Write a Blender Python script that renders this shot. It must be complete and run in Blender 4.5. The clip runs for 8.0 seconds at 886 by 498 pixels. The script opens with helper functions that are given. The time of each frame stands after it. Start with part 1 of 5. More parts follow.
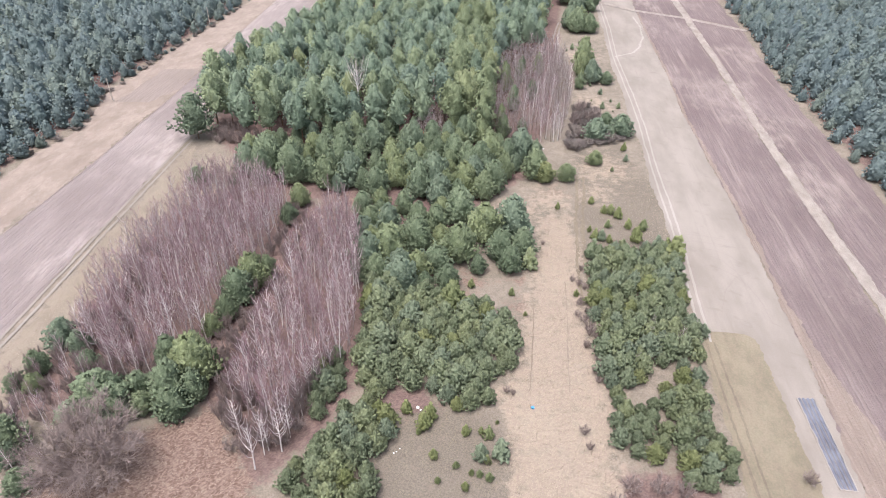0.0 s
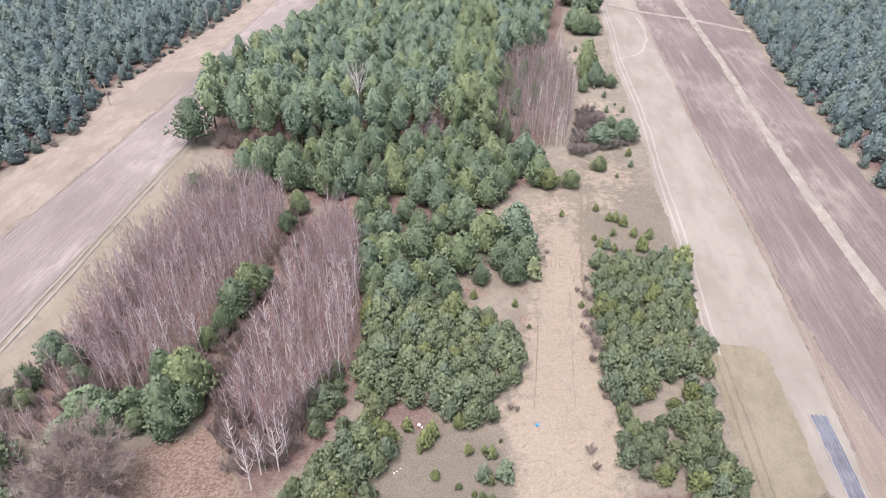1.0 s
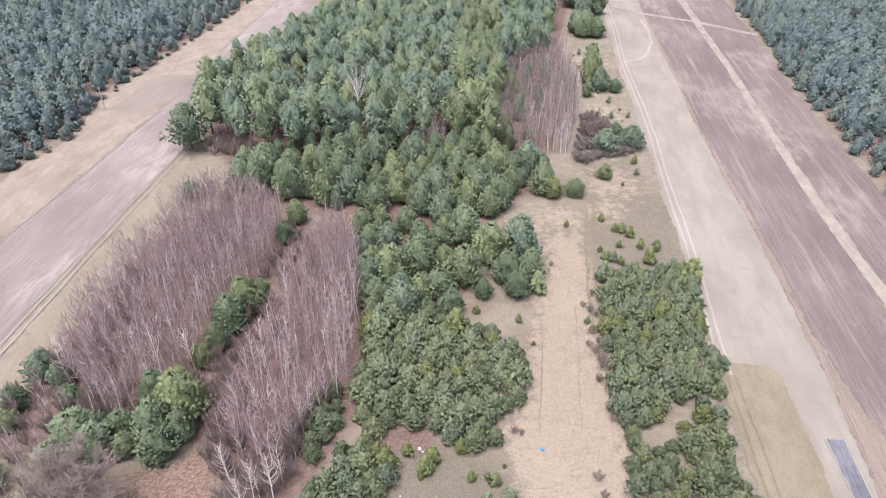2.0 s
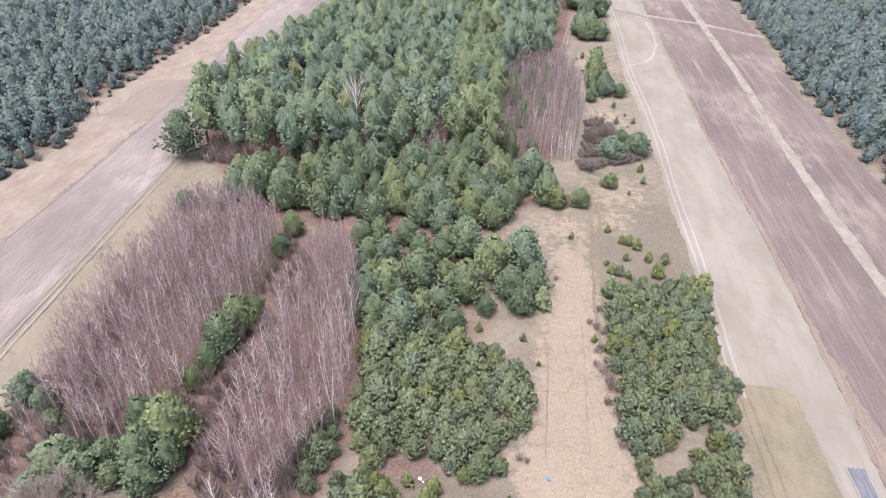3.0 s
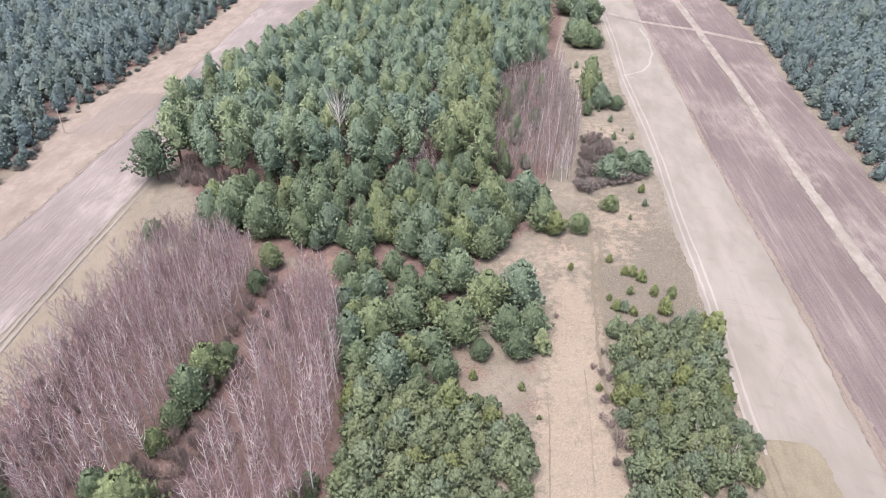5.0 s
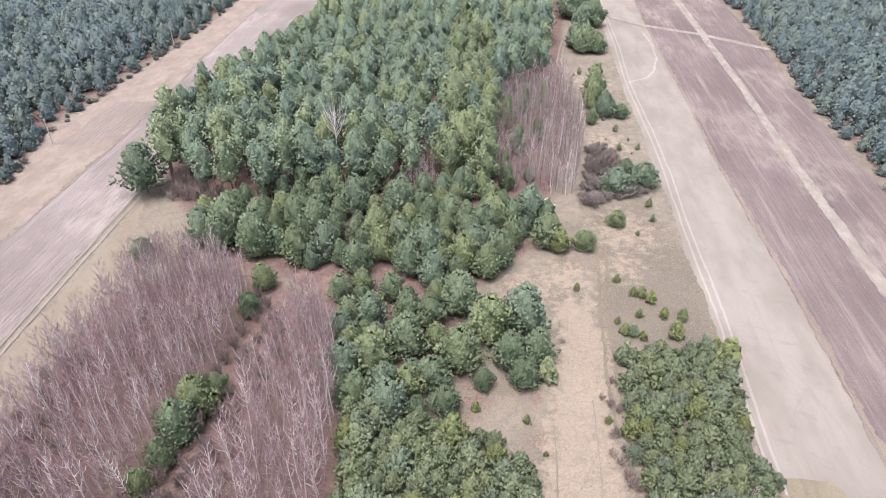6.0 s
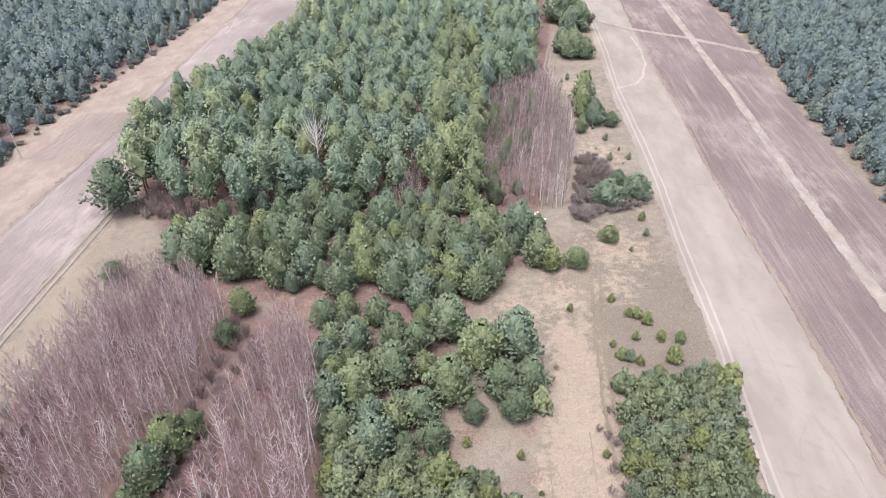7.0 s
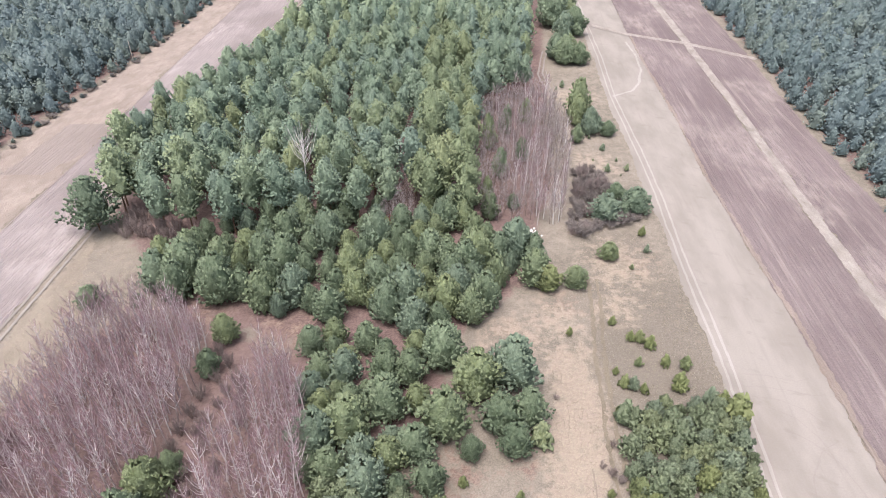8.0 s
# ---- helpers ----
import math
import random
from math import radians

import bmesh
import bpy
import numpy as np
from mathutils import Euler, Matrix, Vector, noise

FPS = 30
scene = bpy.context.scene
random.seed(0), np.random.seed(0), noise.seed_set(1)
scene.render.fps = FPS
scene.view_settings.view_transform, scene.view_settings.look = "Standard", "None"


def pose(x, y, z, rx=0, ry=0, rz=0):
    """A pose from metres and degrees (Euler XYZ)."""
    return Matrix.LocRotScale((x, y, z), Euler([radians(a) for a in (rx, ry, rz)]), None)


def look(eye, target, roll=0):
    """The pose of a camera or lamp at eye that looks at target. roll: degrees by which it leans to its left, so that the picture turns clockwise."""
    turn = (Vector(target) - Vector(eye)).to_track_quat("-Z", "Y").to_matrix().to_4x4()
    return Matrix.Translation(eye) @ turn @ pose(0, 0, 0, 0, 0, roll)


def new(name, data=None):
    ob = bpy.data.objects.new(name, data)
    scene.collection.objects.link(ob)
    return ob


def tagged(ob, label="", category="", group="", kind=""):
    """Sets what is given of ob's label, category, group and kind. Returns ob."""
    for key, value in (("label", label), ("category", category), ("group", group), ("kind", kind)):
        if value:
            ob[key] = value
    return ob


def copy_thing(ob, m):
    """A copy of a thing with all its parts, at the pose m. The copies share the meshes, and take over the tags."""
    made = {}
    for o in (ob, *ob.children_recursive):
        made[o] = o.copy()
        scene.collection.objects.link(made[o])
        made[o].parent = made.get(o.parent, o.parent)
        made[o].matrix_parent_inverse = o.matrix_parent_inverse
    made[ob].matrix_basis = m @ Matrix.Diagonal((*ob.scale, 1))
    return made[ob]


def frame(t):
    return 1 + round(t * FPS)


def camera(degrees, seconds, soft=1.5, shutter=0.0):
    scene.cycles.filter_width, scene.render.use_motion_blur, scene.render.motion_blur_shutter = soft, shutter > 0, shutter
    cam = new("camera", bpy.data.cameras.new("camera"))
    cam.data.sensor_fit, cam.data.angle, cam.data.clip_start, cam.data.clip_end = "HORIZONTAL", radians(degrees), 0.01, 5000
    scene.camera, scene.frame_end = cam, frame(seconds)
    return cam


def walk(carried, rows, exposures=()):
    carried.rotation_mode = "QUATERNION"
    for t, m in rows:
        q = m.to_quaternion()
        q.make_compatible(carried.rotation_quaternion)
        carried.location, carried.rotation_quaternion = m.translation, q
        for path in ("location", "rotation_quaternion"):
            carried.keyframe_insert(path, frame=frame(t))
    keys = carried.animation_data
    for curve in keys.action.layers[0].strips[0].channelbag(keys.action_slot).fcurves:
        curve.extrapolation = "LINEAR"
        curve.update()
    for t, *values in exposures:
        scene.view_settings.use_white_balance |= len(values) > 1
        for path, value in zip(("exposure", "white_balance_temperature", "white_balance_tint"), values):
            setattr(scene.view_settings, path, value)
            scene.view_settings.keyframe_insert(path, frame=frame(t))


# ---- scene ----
cam = camera(68.7, 8.0, 1.0)
PATH = [
    (0, (0.998, 0.26, 85.273), (0.941, 1.903, 84.133), 0.2),
    (0.5, (0.88, 1.958, 85.291), (0.821, 3.6, 84.151), 0.2),
    (1, (0.757, 4.152, 85.342), (0.696, 5.792, 84.2), 0.1),
    (1.5, (0.562, 6.529, 85.357), (0.5, 8.169, 84.213), 0.2),
    (3, (0.042, 14.965, 85.083), (-0.023, 16.603, 83.937), 0.1),
    (3.5, (-0.098, 17.935, 84.986), (-0.149, 19.573, 83.839), 0.1),
    (4, (-0.274, 21.346, 84.974), (-0.326, 22.984, 83.826), 0.1),
    (4.5, (-0.331, 24.575, 84.833), (-0.371, 26.213, 83.685), 0.2),
    (6, (-0.914, 35.321, 85.072), (-0.945, 36.957, 83.922), 0.2),
    (6.5, (-1.101, 38.821, 85.141), (-1.124, 40.456, 83.99), 0.2),
    (7, (-0.997, 42.591, 85.171), (-0.989, 44.227, 84.02), 0.3),
    (7.5, (-1.28, 46.099, 85.195), (-1.246, 47.734, 84.044), 0.4),
    (8, (-1.168, 49.914, 85.22), (-1.136, 51.55, 84.07), 0.4),
]
walk(cam, [(t, look(eye, target, roll)) for t, eye, target, roll in PATH])

# ---------------------------------------------------------------- light
SUN_TURN, SUN_HEIGHT = 215.0, 74.0
world = bpy.data.worlds.new("overcast_sky")
scene.world = world
world.use_nodes = True
wn, wl = world.node_tree.nodes, world.node_tree.links
sky = wn.new("ShaderNodeTexSky")
sky.sky_type, sky.sun_disc = "NISHITA", False
sky.sun_elevation, sky.sun_rotation = radians(SUN_HEIGHT), radians(SUN_TURN)
sky.air_density, sky.dust_density, sky.ozone_density = 1.0, 6.0, 1.0
pale = wn.new("ShaderNodeHueSaturation")
pale.inputs["Saturation"].default_value = 0.75
wl.new(sky.outputs[0], pale.inputs["Color"])
wl.new(pale.outputs[0], wn["Background"].inputs["Color"])
wn["Background"].inputs["Strength"].default_value = 0.15

sun_data = bpy.data.lights.new("sun", "SUN")
sun_data.energy, sun_data.angle, sun_data.color = 1.3, radians(32), (1.0, 0.945, 1.02)
sun = new("sun", sun_data)
sun.matrix_world = look((60, -40, 160), (60 - math.sin(radians(SUN_TURN)) * 100, -40 - math.cos(radians(SUN_TURN)) * 100, 160 - 100 * math.tan(radians(SUN_HEIGHT))))
scene.view_settings.exposure = 1.18


# ---------------------------------------------------------------- materials
class Nodes:
    """A small writer of node materials."""

    def __init__(self, name, rough=0.9, spec=0.2):
        self.mat = bpy.data.materials.new(name)
        self.mat.use_nodes = True
        self.tree = self.mat.node_tree
        self.bsdf = self.tree.nodes["Principled BSDF"]
        self.bsdf.inputs["Roughness"].default_value = rough
        self.bsdf.inputs["Specular IOR Level"].default_value = spec

    def node(self, kind, **values):
        n = self.tree.nodes.new(kind)
        for k, v in values.items():
            n.inputs[k].default_value = v
        return n

    def link(self, a, b):
        self.tree.links.new(a, b)

    def coords(self, scale=(1, 1, 1), turn=0.0):
        tc = self.tree.nodes.new("ShaderNodeTexCoord")
        mp = self.tree.nodes.new("ShaderNodeMapping")
        mp.inputs["Scale"].default_value = scale
        spin = self.tree.nodes.new("ShaderNodeVectorRotate")
        spin.rotation_type = "Z_AXIS"
        spin.inputs["Angle"].default_value = turn
        self.link(tc.outputs["Object"], spin.inputs["Vector"])
        self.link(spin.outputs[0], mp.inputs["Vector"])
        return mp.outputs[0]

    def noise(self, size, detail=4.0, rough=0.6, stretch=(1, 1, 1), turn=0.0, low=0.35, high=0.65):
        """A noise of that size in metres, spread to 0..1 between low and high."""
        n = self.node("ShaderNodeTexNoise", Scale=1.0 / size, Detail=detail, Roughness=rough)
        self.link(self.coords(stretch, turn), n.inputs["Vector"])
        return self.ramp(n.outputs["Fac"], low, high)

    def ramp(self, value, low, high, to_low=0.0, to_high=1.0):
        r = self.tree.nodes.new("ShaderNodeMapRange")
        r.interpolation_type = "SMOOTHSTEP"
        for k, v in (("From Min", low), ("From Max", high), ("To Min", to_low), ("To Max", to_high)):
            r.inputs[k].default_value = v
        self.link(value, r.inputs["Value"])
        return r.outputs["Result"]

    def math(self, op, a, b):
        m = self.tree.nodes.new("ShaderNodeMath")
        m.operation = op
        for k, v in enumerate((a, b)):
            if isinstance(v, (int, float)):
                m.inputs[k].default_value = v
            else:
                self.link(v, m.inputs[k])
        return m.outputs[0]

    def mix(self, fac, a, b):
        m = self.tree.nodes.new("ShaderNodeMix")
        m.data_type = "RGBA"
        for key, v in ((0, fac), (6, a), (7, b)):
            if isinstance(v, (int, float)):
                m.inputs[key].default_value = v
            elif isinstance(v, tuple):
                m.inputs[key].default_value = (*v, 1)
            else:
                self.link(v, m.inputs[key])
        return m.outputs[2]

    def attribute(self, name):
        a = self.tree.nodes.new("ShaderNodeAttribute")
        a.attribute_name = name
        return a.outputs["Fac"]

    def island(self):
        return self.tree.nodes.new("ShaderNodeNewGeometry").outputs["Random Per Island"]

    def each(self):
        """A number of its own for each object, or for each tree of a joined wood."""
        own = self.tree.nodes.new("ShaderNodeObjectInfo").outputs["Random"]
        return self.math("FRACT", self.math("ADD", own, self.attribute("tint")), 0)

    def done(self, colour, bump=None, height=0.1):
        self.link(colour, self.bsdf.inputs["Base Color"])
        if bump is not None:
            b = self.node("ShaderNodeBump", Strength=1.0, Distance=height)
            self.link(bump, b.inputs["Height"])
            self.link(b.outputs[0], self.bsdf.inputs["Normal"])
        return self.mat


def needle_material(name, dark, light, tip, yellow, blue, pale=0.2):
    """Needles: each tree has a tone of its own, a few yellower or bluer, with slightly paler shoots."""
    n = Nodes(name, 0.6, 0.25)
    each = n.each()
    c = n.mix(each, dark, light)
    other = n.math("FRACT", n.math("MULTIPLY", each, 7.31), 0)
    c = n.mix(n.ramp(other, 0.55, 1.0, 0.0, 0.75), c, yellow)
    c = n.mix(n.ramp(other, 0.3, 0.0, 0.0, 0.7), c, blue)
    c = n.mix(n.math("MULTIPLY", n.island(), pale), c, tip)
    patch = n.noise(1.1, 3, 0.6, (1, 1, 0.7), 0.0, 0.36, 0.64)
    c = n.mix(n.math("MULTIPLY", patch, 0.22), c, tip)
    grain = n.noise(0.25, 3, 0.65, (1, 1, 0.5), 0.0, 0.34, 0.6)
    c = n.mix(n.math("MULTIPLY", n.math("SUBTRACT", 1.0, grain), 0.3), c, tuple(0.45 * v for v in dark))
    n.done(c, n.noise(0.16, 2, 0.6, (1, 1, 0.5), 0.0, 0.3, 0.7), 0.07)
    thin = n.node("ShaderNodeBsdfTranslucent")
    n.link(c, thin.inputs["Color"])
    both = n.node("ShaderNodeMixShader", Fac=0.12)
    n.link(n.bsdf.outputs[0], both.inputs[1])
    n.link(thin.outputs[0], both.inputs[2])
    n.link(both.outputs[0], n.tree.nodes["Material Output"].inputs["Surface"])
    return n.mat


def bark_material(name, a, b, size=0.25, stretch=(1, 1, 0.3)):
    n = Nodes(name, 0.9, 0.15)
    f = n.noise(size, 5, 0.65, stretch)
    return n.done(n.mix(f, a, b), f, 0.02)


def birch_bark(name, low, high):
    """White bark with dark marks; some trees are greyer than others."""
    n = Nodes(name, 0.8, 0.2)
    marks = n.noise(0.3, 5, 0.65, (1, 1, 1.5), 0.0, 0.3, 0.6)
    grey = n.mix(marks, (0.22, 0.175, 0.175), (0.4, 0.335, 0.33))
    white = n.mix(marks, (0.48, 0.44, 0.43), (0.8, 0.76, 0.74))
    return n.done(n.mix(n.ramp(n.each(), low, high), grey, white), marks, 0.01)


def twig_material(name, a, b):
    n = Nodes(name, 0.8, 0.2)
    c = n.mix(n.each(), a, b)
    return n.done(n.mix(n.math("MULTIPLY", n.island(), 0.5), c, tuple(min(1, 1.8 * v) for v in a)))


FIELD_TURN = radians(4.6)
TALL_YELLOW = needle_material("yellowish_old_pine_needles", (0.150, 0.190, 0.103), (0.212, 0.261, 0.146), (0.314, 0.369, 0.232), (0.259, 0.289, 0.146), (0.156, 0.209, 0.138))
YOUNG = needle_material("young_pine_needles", (0.110, 0.143, 0.077), (0.169, 0.207, 0.122), (0.307, 0.359, 0.245), (0.203, 0.230, 0.109), (0.133, 0.176, 0.136), 0.3)
YELLOW = needle_material("yellowish_pine_needles", (0.146, 0.171, 0.068), (0.190, 0.218, 0.093), (0.284, 0.324, 0.156), (0.194, 0.218, 0.104), (0.142, 0.183, 0.104))
MEDIUM = needle_material("pine_needles", (0.100, 0.141, 0.084), (0.166, 0.217, 0.133), (0.309, 0.372, 0.246), (0.220, 0.253, 0.113), (0.140, 0.192, 0.153), 0.18)
# distance haze is put into these two needle colours: lighter, the second also bluer
TALL_HAZE = needle_material("hazed_old_pine_needles", (0.126, 0.184, 0.130), (0.212, 0.279, 0.191), (0.324, 0.402, 0.300), (0.270, 0.316, 0.161), (0.158, 0.219, 0.185))
FAR_HAZE = needle_material("hazed_far_pine_needles", (0.108, 0.152, 0.151), (0.158, 0.206, 0.201), (0.232, 0.287, 0.278), (0.182, 0.221, 0.174), (0.127, 0.174, 0.191))
PINE_BARK = bark_material("pine_bark", (0.1, 0.065, 0.045), (0.2, 0.13, 0.09))
BIRCH_BARK = birch_bark("birch_bark", 0.1, 1.0)
CLEAN_BARK = birch_bark("clean_birch_bark", -0.8, 0.0)
BIRCH_TWIG = twig_material("birch_twigs", (0.152, 0.091, 0.106), (0.232, 0.142, 0.163))
BROWN_BARK = bark_material("bare_bark", (0.12, 0.09, 0.075), (0.24, 0.19, 0.165))
GREY_TWIG = twig_material("grey_twigs", (0.235, 0.206, 0.208), (0.32, 0.286, 0.288))
DARK_TWIG = twig_material("dark_twigs", (0.15, 0.131, 0.122), (0.195, 0.172, 0.16))
BROWN_TWIG = twig_material("bare_twigs", (0.168, 0.135, 0.127), (0.238, 0.198, 0.186))
RUSSET = twig_material("russet_leaves", (0.2, 0.1, 0.065), (0.26, 0.14, 0.09))


def ground_material():
    n = Nodes("meadow_ground", 0.95, 0.1)
    fine = n.noise(0.3, 6, 0.75)
    mid = n.noise(2.2, 6, 0.7)
    wide = n.noise(13, 5, 0.65)
    fleck = n.noise(0.3, 4, 0.6, (1.0, 0.45, 1), 0.7, 0.4, 0.66)
    lie = n.noise(0.3, 4, 0.6, (0.45, 1.0, 1), 0.2, 0.45, 0.68)
    fibre = n.math("MAXIMUM", fleck, lie)
    olive = n.mix(fine, (0.108, 0.095, 0.075), (0.168, 0.147, 0.12))
    tan = n.mix(fine, (0.178, 0.15, 0.125), (0.25, 0.218, 0.185))
    c = n.mix(n.math("MULTIPLY", n.math("ADD", mid, wide), 0.5), olive, tan)
    moss = n.math("MULTIPLY", n.attribute("moss"), n.math("ADD", 0.5, n.math("MULTIPLY", mid, 0.5)))
    c = n.mix(moss, c, n.mix(fine, (0.1, 0.087, 0.072), (0.16, 0.139, 0.116)))
    litter = n.ramp(n.math("ADD", n.attribute("litter"), n.math("MULTIPLY", n.math("SUBTRACT", mid, 0.5), 0.6)), 0.2, 0.8)
    brown = n.mix(mid, (0.088, 0.058, 0.055), (0.13, 0.09, 0.084))
    c = n.mix(litter, c, n.mix(n.math("MULTIPLY", fibre, 0.6), brown, (0.205, 0.15, 0.133)))
    warm = n.ramp(n.math("ADD", n.attribute("warm"), n.math("MULTIPLY", n.math("SUBTRACT", mid, 0.5), 0.6)), 0.25, 0.8)
    c = n.mix(warm, c, n.mix(fibre, n.mix(mid, (0.085, 0.054, 0.045), (0.128, 0.086, 0.07)), (0.205, 0.153, 0.128)))
    straw = n.ramp(n.math("ADD", n.attribute("straw"), n.math("MULTIPLY", n.math("SUBTRACT", mid, 0.5), 0.8)), 0.2, 0.85)
    mown = n.noise(0.8, 4, 0.65, (0.35, 1.0, 1), 0.15, 0.42, 0.66)
    bare = n.noise(5.0, 5, 0.7, (1, 0.6, 1), 0.0, 0.5, 0.7)
    dull = n.mix(wide, (0.208, 0.173, 0.138), (0.263, 0.226, 0.18))
    gold = n.mix(n.math("MULTIPLY", fibre, 0.55), n.mix(mid, dull, (0.235, 0.19, 0.156)), (0.333, 0.286, 0.222))
    gold = n.mix(n.math("MULTIPLY", mown, 0.22), gold, (0.21, 0.168, 0.128))
    gold = n.mix(n.math("MULTIPLY", bare, 0.5), gold, (0.245, 0.2, 0.17))
    c = n.mix(straw, c, n.mix(n.math("MULTIPLY", fine, 0.3), gold, (0.212, 0.169, 0.145)))
    return n.done(c, n.math("ADD", fine, n.math("MULTIPLY", fibre, 0.6)), 0.02)


def grass_material(name, a, b, c3):
    """Short grass: mottled at three sizes, without rows."""
    n = Nodes(name, 0.95, 0.1)
    fine = n.noise(0.35, 6, 0.75)
    mid = n.noise(1.6, 6, 0.75, (1, 0.5, 1), FIELD_TURN, 0.38, 0.62)
    wide = n.noise(6, 5, 0.7, (1, 0.5, 1), FIELD_TURN, 0.38, 0.62)
    c = n.mix(wide, a, b)
    c = n.mix(n.math("MULTIPLY", mid, 0.6), c, c3)
    worn = n.noise(4.0, 5, 0.7, (1, 0.4, 1), FIELD_TURN, 0.45, 0.7)
    c = n.mix(n.math("MULTIPLY", worn, 0.7), c, tuple(0.74 * v for v in c3))
    c = n.mix(n.math("MULTIPLY", fine, 0.35), c, tuple(0.7 * v for v in a))
    return n.done(c, fine, 0.04)


def field_material(name, dark, light, streak, amount=0.5, row=0.55, patches=0.5, ridge=0.35):
    """Ploughed soil: furrows, stubble streaks along the rows and broad uneven patches."""
    n = Nodes(name, 0.95, 0.1)
    fine = n.noise(0.4, 6, 0.7)
    rows = n.noise(row, 2, 0.5, (1, 0.04, 1), FIELD_TURN, 0.42, 0.6)
    lines = n.noise(2.2, 3, 0.6, (1, 0.03, 1), FIELD_TURN, 0.5, 0.72)
    wide = n.noise(18, 4, 0.6, (1, 0.45, 1), FIELD_TURN)
    specks = n.noise(0.8, 2, 0.5, (1, 0.4, 1), FIELD_TURN, 0.64, 0.74)
    c = n.mix(wide, dark, light)
    c = n.mix(n.math("MULTIPLY", fine, 0.4), c, tuple(0.72 * v for v in dark))
    c = n.mix(n.math("MULTIPLY", lines, amount), c, streak)
    c = n.mix(n.math("MULTIPLY", rows, ridge), c, tuple(0.8 * v for v in dark))
    c = n.mix(n.math("MULTIPLY", specks, 0.5 * amount), c, streak)
    bald = n.math("MULTIPLY", n.noise(30, 5, 0.6, (1.3, 0.6, 1), FIELD_TURN, 0.5, 0.64), n.noise(2.5, 4, 0.7, (1, 0.3, 1), FIELD_TURN, 0.3, 0.7))
    c = n.mix(n.math("MULTIPLY", bald, patches), c, streak)
    return n.done(c, n.math("ADD", rows, n.math("MULTIPLY", fine, 0.5)), 0.12)


def sand_material(name, a, b, scuff):
    n = Nodes(name, 0.95, 0.1)
    fine = n.noise(0.3, 6, 0.7)
    wide = n.noise(9, 4, 0.6, (1, 0.35, 1), FIELD_TURN)
    marks = n.noise(1.4, 3, 0.6, (1, 0.06, 1), FIELD_TURN, 0.52, 0.75)
    swirl = n.noise(3.0, 3, 0.6, (0.6, 1.2, 1), 0.5, 0.56, 0.72)
    c = n.mix(wide, a, b)
    c = n.mix(n.math("MULTIPLY", marks, 0.3), c, scuff)
    c = n.mix(n.math("MULTIPLY", swirl, 0.38), c, scuff)
    c = n.mix(n.math("MULTIPLY", fine, 0.2), c, tuple(0.8 * v for v in a))
    return n.done(c, fine, 0.015)


GROUND = ground_material()
FIELD_LEFT = field_material("pale_harrowed_soil", (0.2, 0.168, 0.162), (0.275, 0.238, 0.23), (0.335, 0.295, 0.28), 0.22, 0.5, 0.75, 0.22)
FIELD_RIGHT = field_material("ploughed_soil", (0.152, 0.12, 0.119), (0.2, 0.162, 0.16), (0.3, 0.256, 0.235), 0.42, 0.5, 0.6)
STUBBLE = field_material("tan_stubble", (0.205, 0.165, 0.143), (0.25, 0.206, 0.18), (0.31, 0.262, 0.23), 0.5, 0.6)
FALLOW = grass_material("fallow_grass", (0.225, 0.187, 0.162), (0.295, 0.252, 0.22), (0.235, 0.188, 0.16))
DUG = field_material("dug_soil", (0.215, 0.18, 0.162), (0.262, 0.222, 0.202), (0.285, 0.243, 0.22), 0.25)
SAND = sand_material("trodden_sand", (0.2, 0.178, 0.159), (0.25, 0.225, 0.203), (0.17, 0.148, 0.133))
RUT = sand_material("pale_rut_sand", (0.25, 0.228, 0.21), (0.305, 0.28, 0.262), (0.225, 0.2, 0.183))
SCUFF = sand_material("scuffed_sand", (0.196, 0.173, 0.157), (0.236, 0.21, 0.192), (0.18, 0.156, 0.142))
FURROW = sand_material("old_furrow_soil", (0.165, 0.137, 0.112), (0.21, 0.177, 0.147), (0.145, 0.12, 0.098))
VERGE = grass_material("yellow_grass", (0.168, 0.15, 0.11), (0.225, 0.2, 0.15), (0.235, 0.195, 0.152))
VERGE_PALE = grass_material("pale_yellow_grass", (0.195, 0.168, 0.132), (0.245, 0.213, 0.172), (0.24, 0.198, 0.165))
OLIVE = grass_material("olive_track", (0.145, 0.125, 0.095), (0.185, 0.16, 0.122), (0.2, 0.166, 0.13))
BAULK = grass_material("dry_baulk_grass", (0.25, 0.222, 0.2), (0.315, 0.285, 0.26), (0.218, 0.187, 0.165))


# ---------------------------------------------------------------- helpers for meshes
def mesh_object(name, verts, faces, material, parent=None, label="", normals=None):
    me = bpy.data.meshes.new(name)
    me.from_pydata(verts, [], faces)
    if normals is not None:
        me.normals_split_custom_set_from_vertices(normals)
    me.materials.append(material)
    ob = new(name, me)
    if parent is not None:
        ob.parent = parent
    if label:
        tagged(ob, label)
    return ob


def part(name, bm, material, parent, label=""):
    me = bpy.data.meshes.new(name)
    bm.to_mesh(me)
    bm.free()
    me.materials.append(material)
    ob = new(name, me)
    ob.parent = parent
    if label:
        tagged(ob, label)
    return ob


def inside(poly, x, y):
    """Whether points lie in a polygon."""
    x, y = np.asarray(x, float), np.asarray(y, float)
    hit = np.zeros(x.shape, bool)
    for (x0, y0), (x1, y1) in zip(poly, poly[1:] + poly[:1]):
        if y0 != y1:
            hit ^= ((y0 > y) != (y1 > y)) & (x < (x1 - x0) * (y - y0) / (y1 - y0) + x0)
    return hit


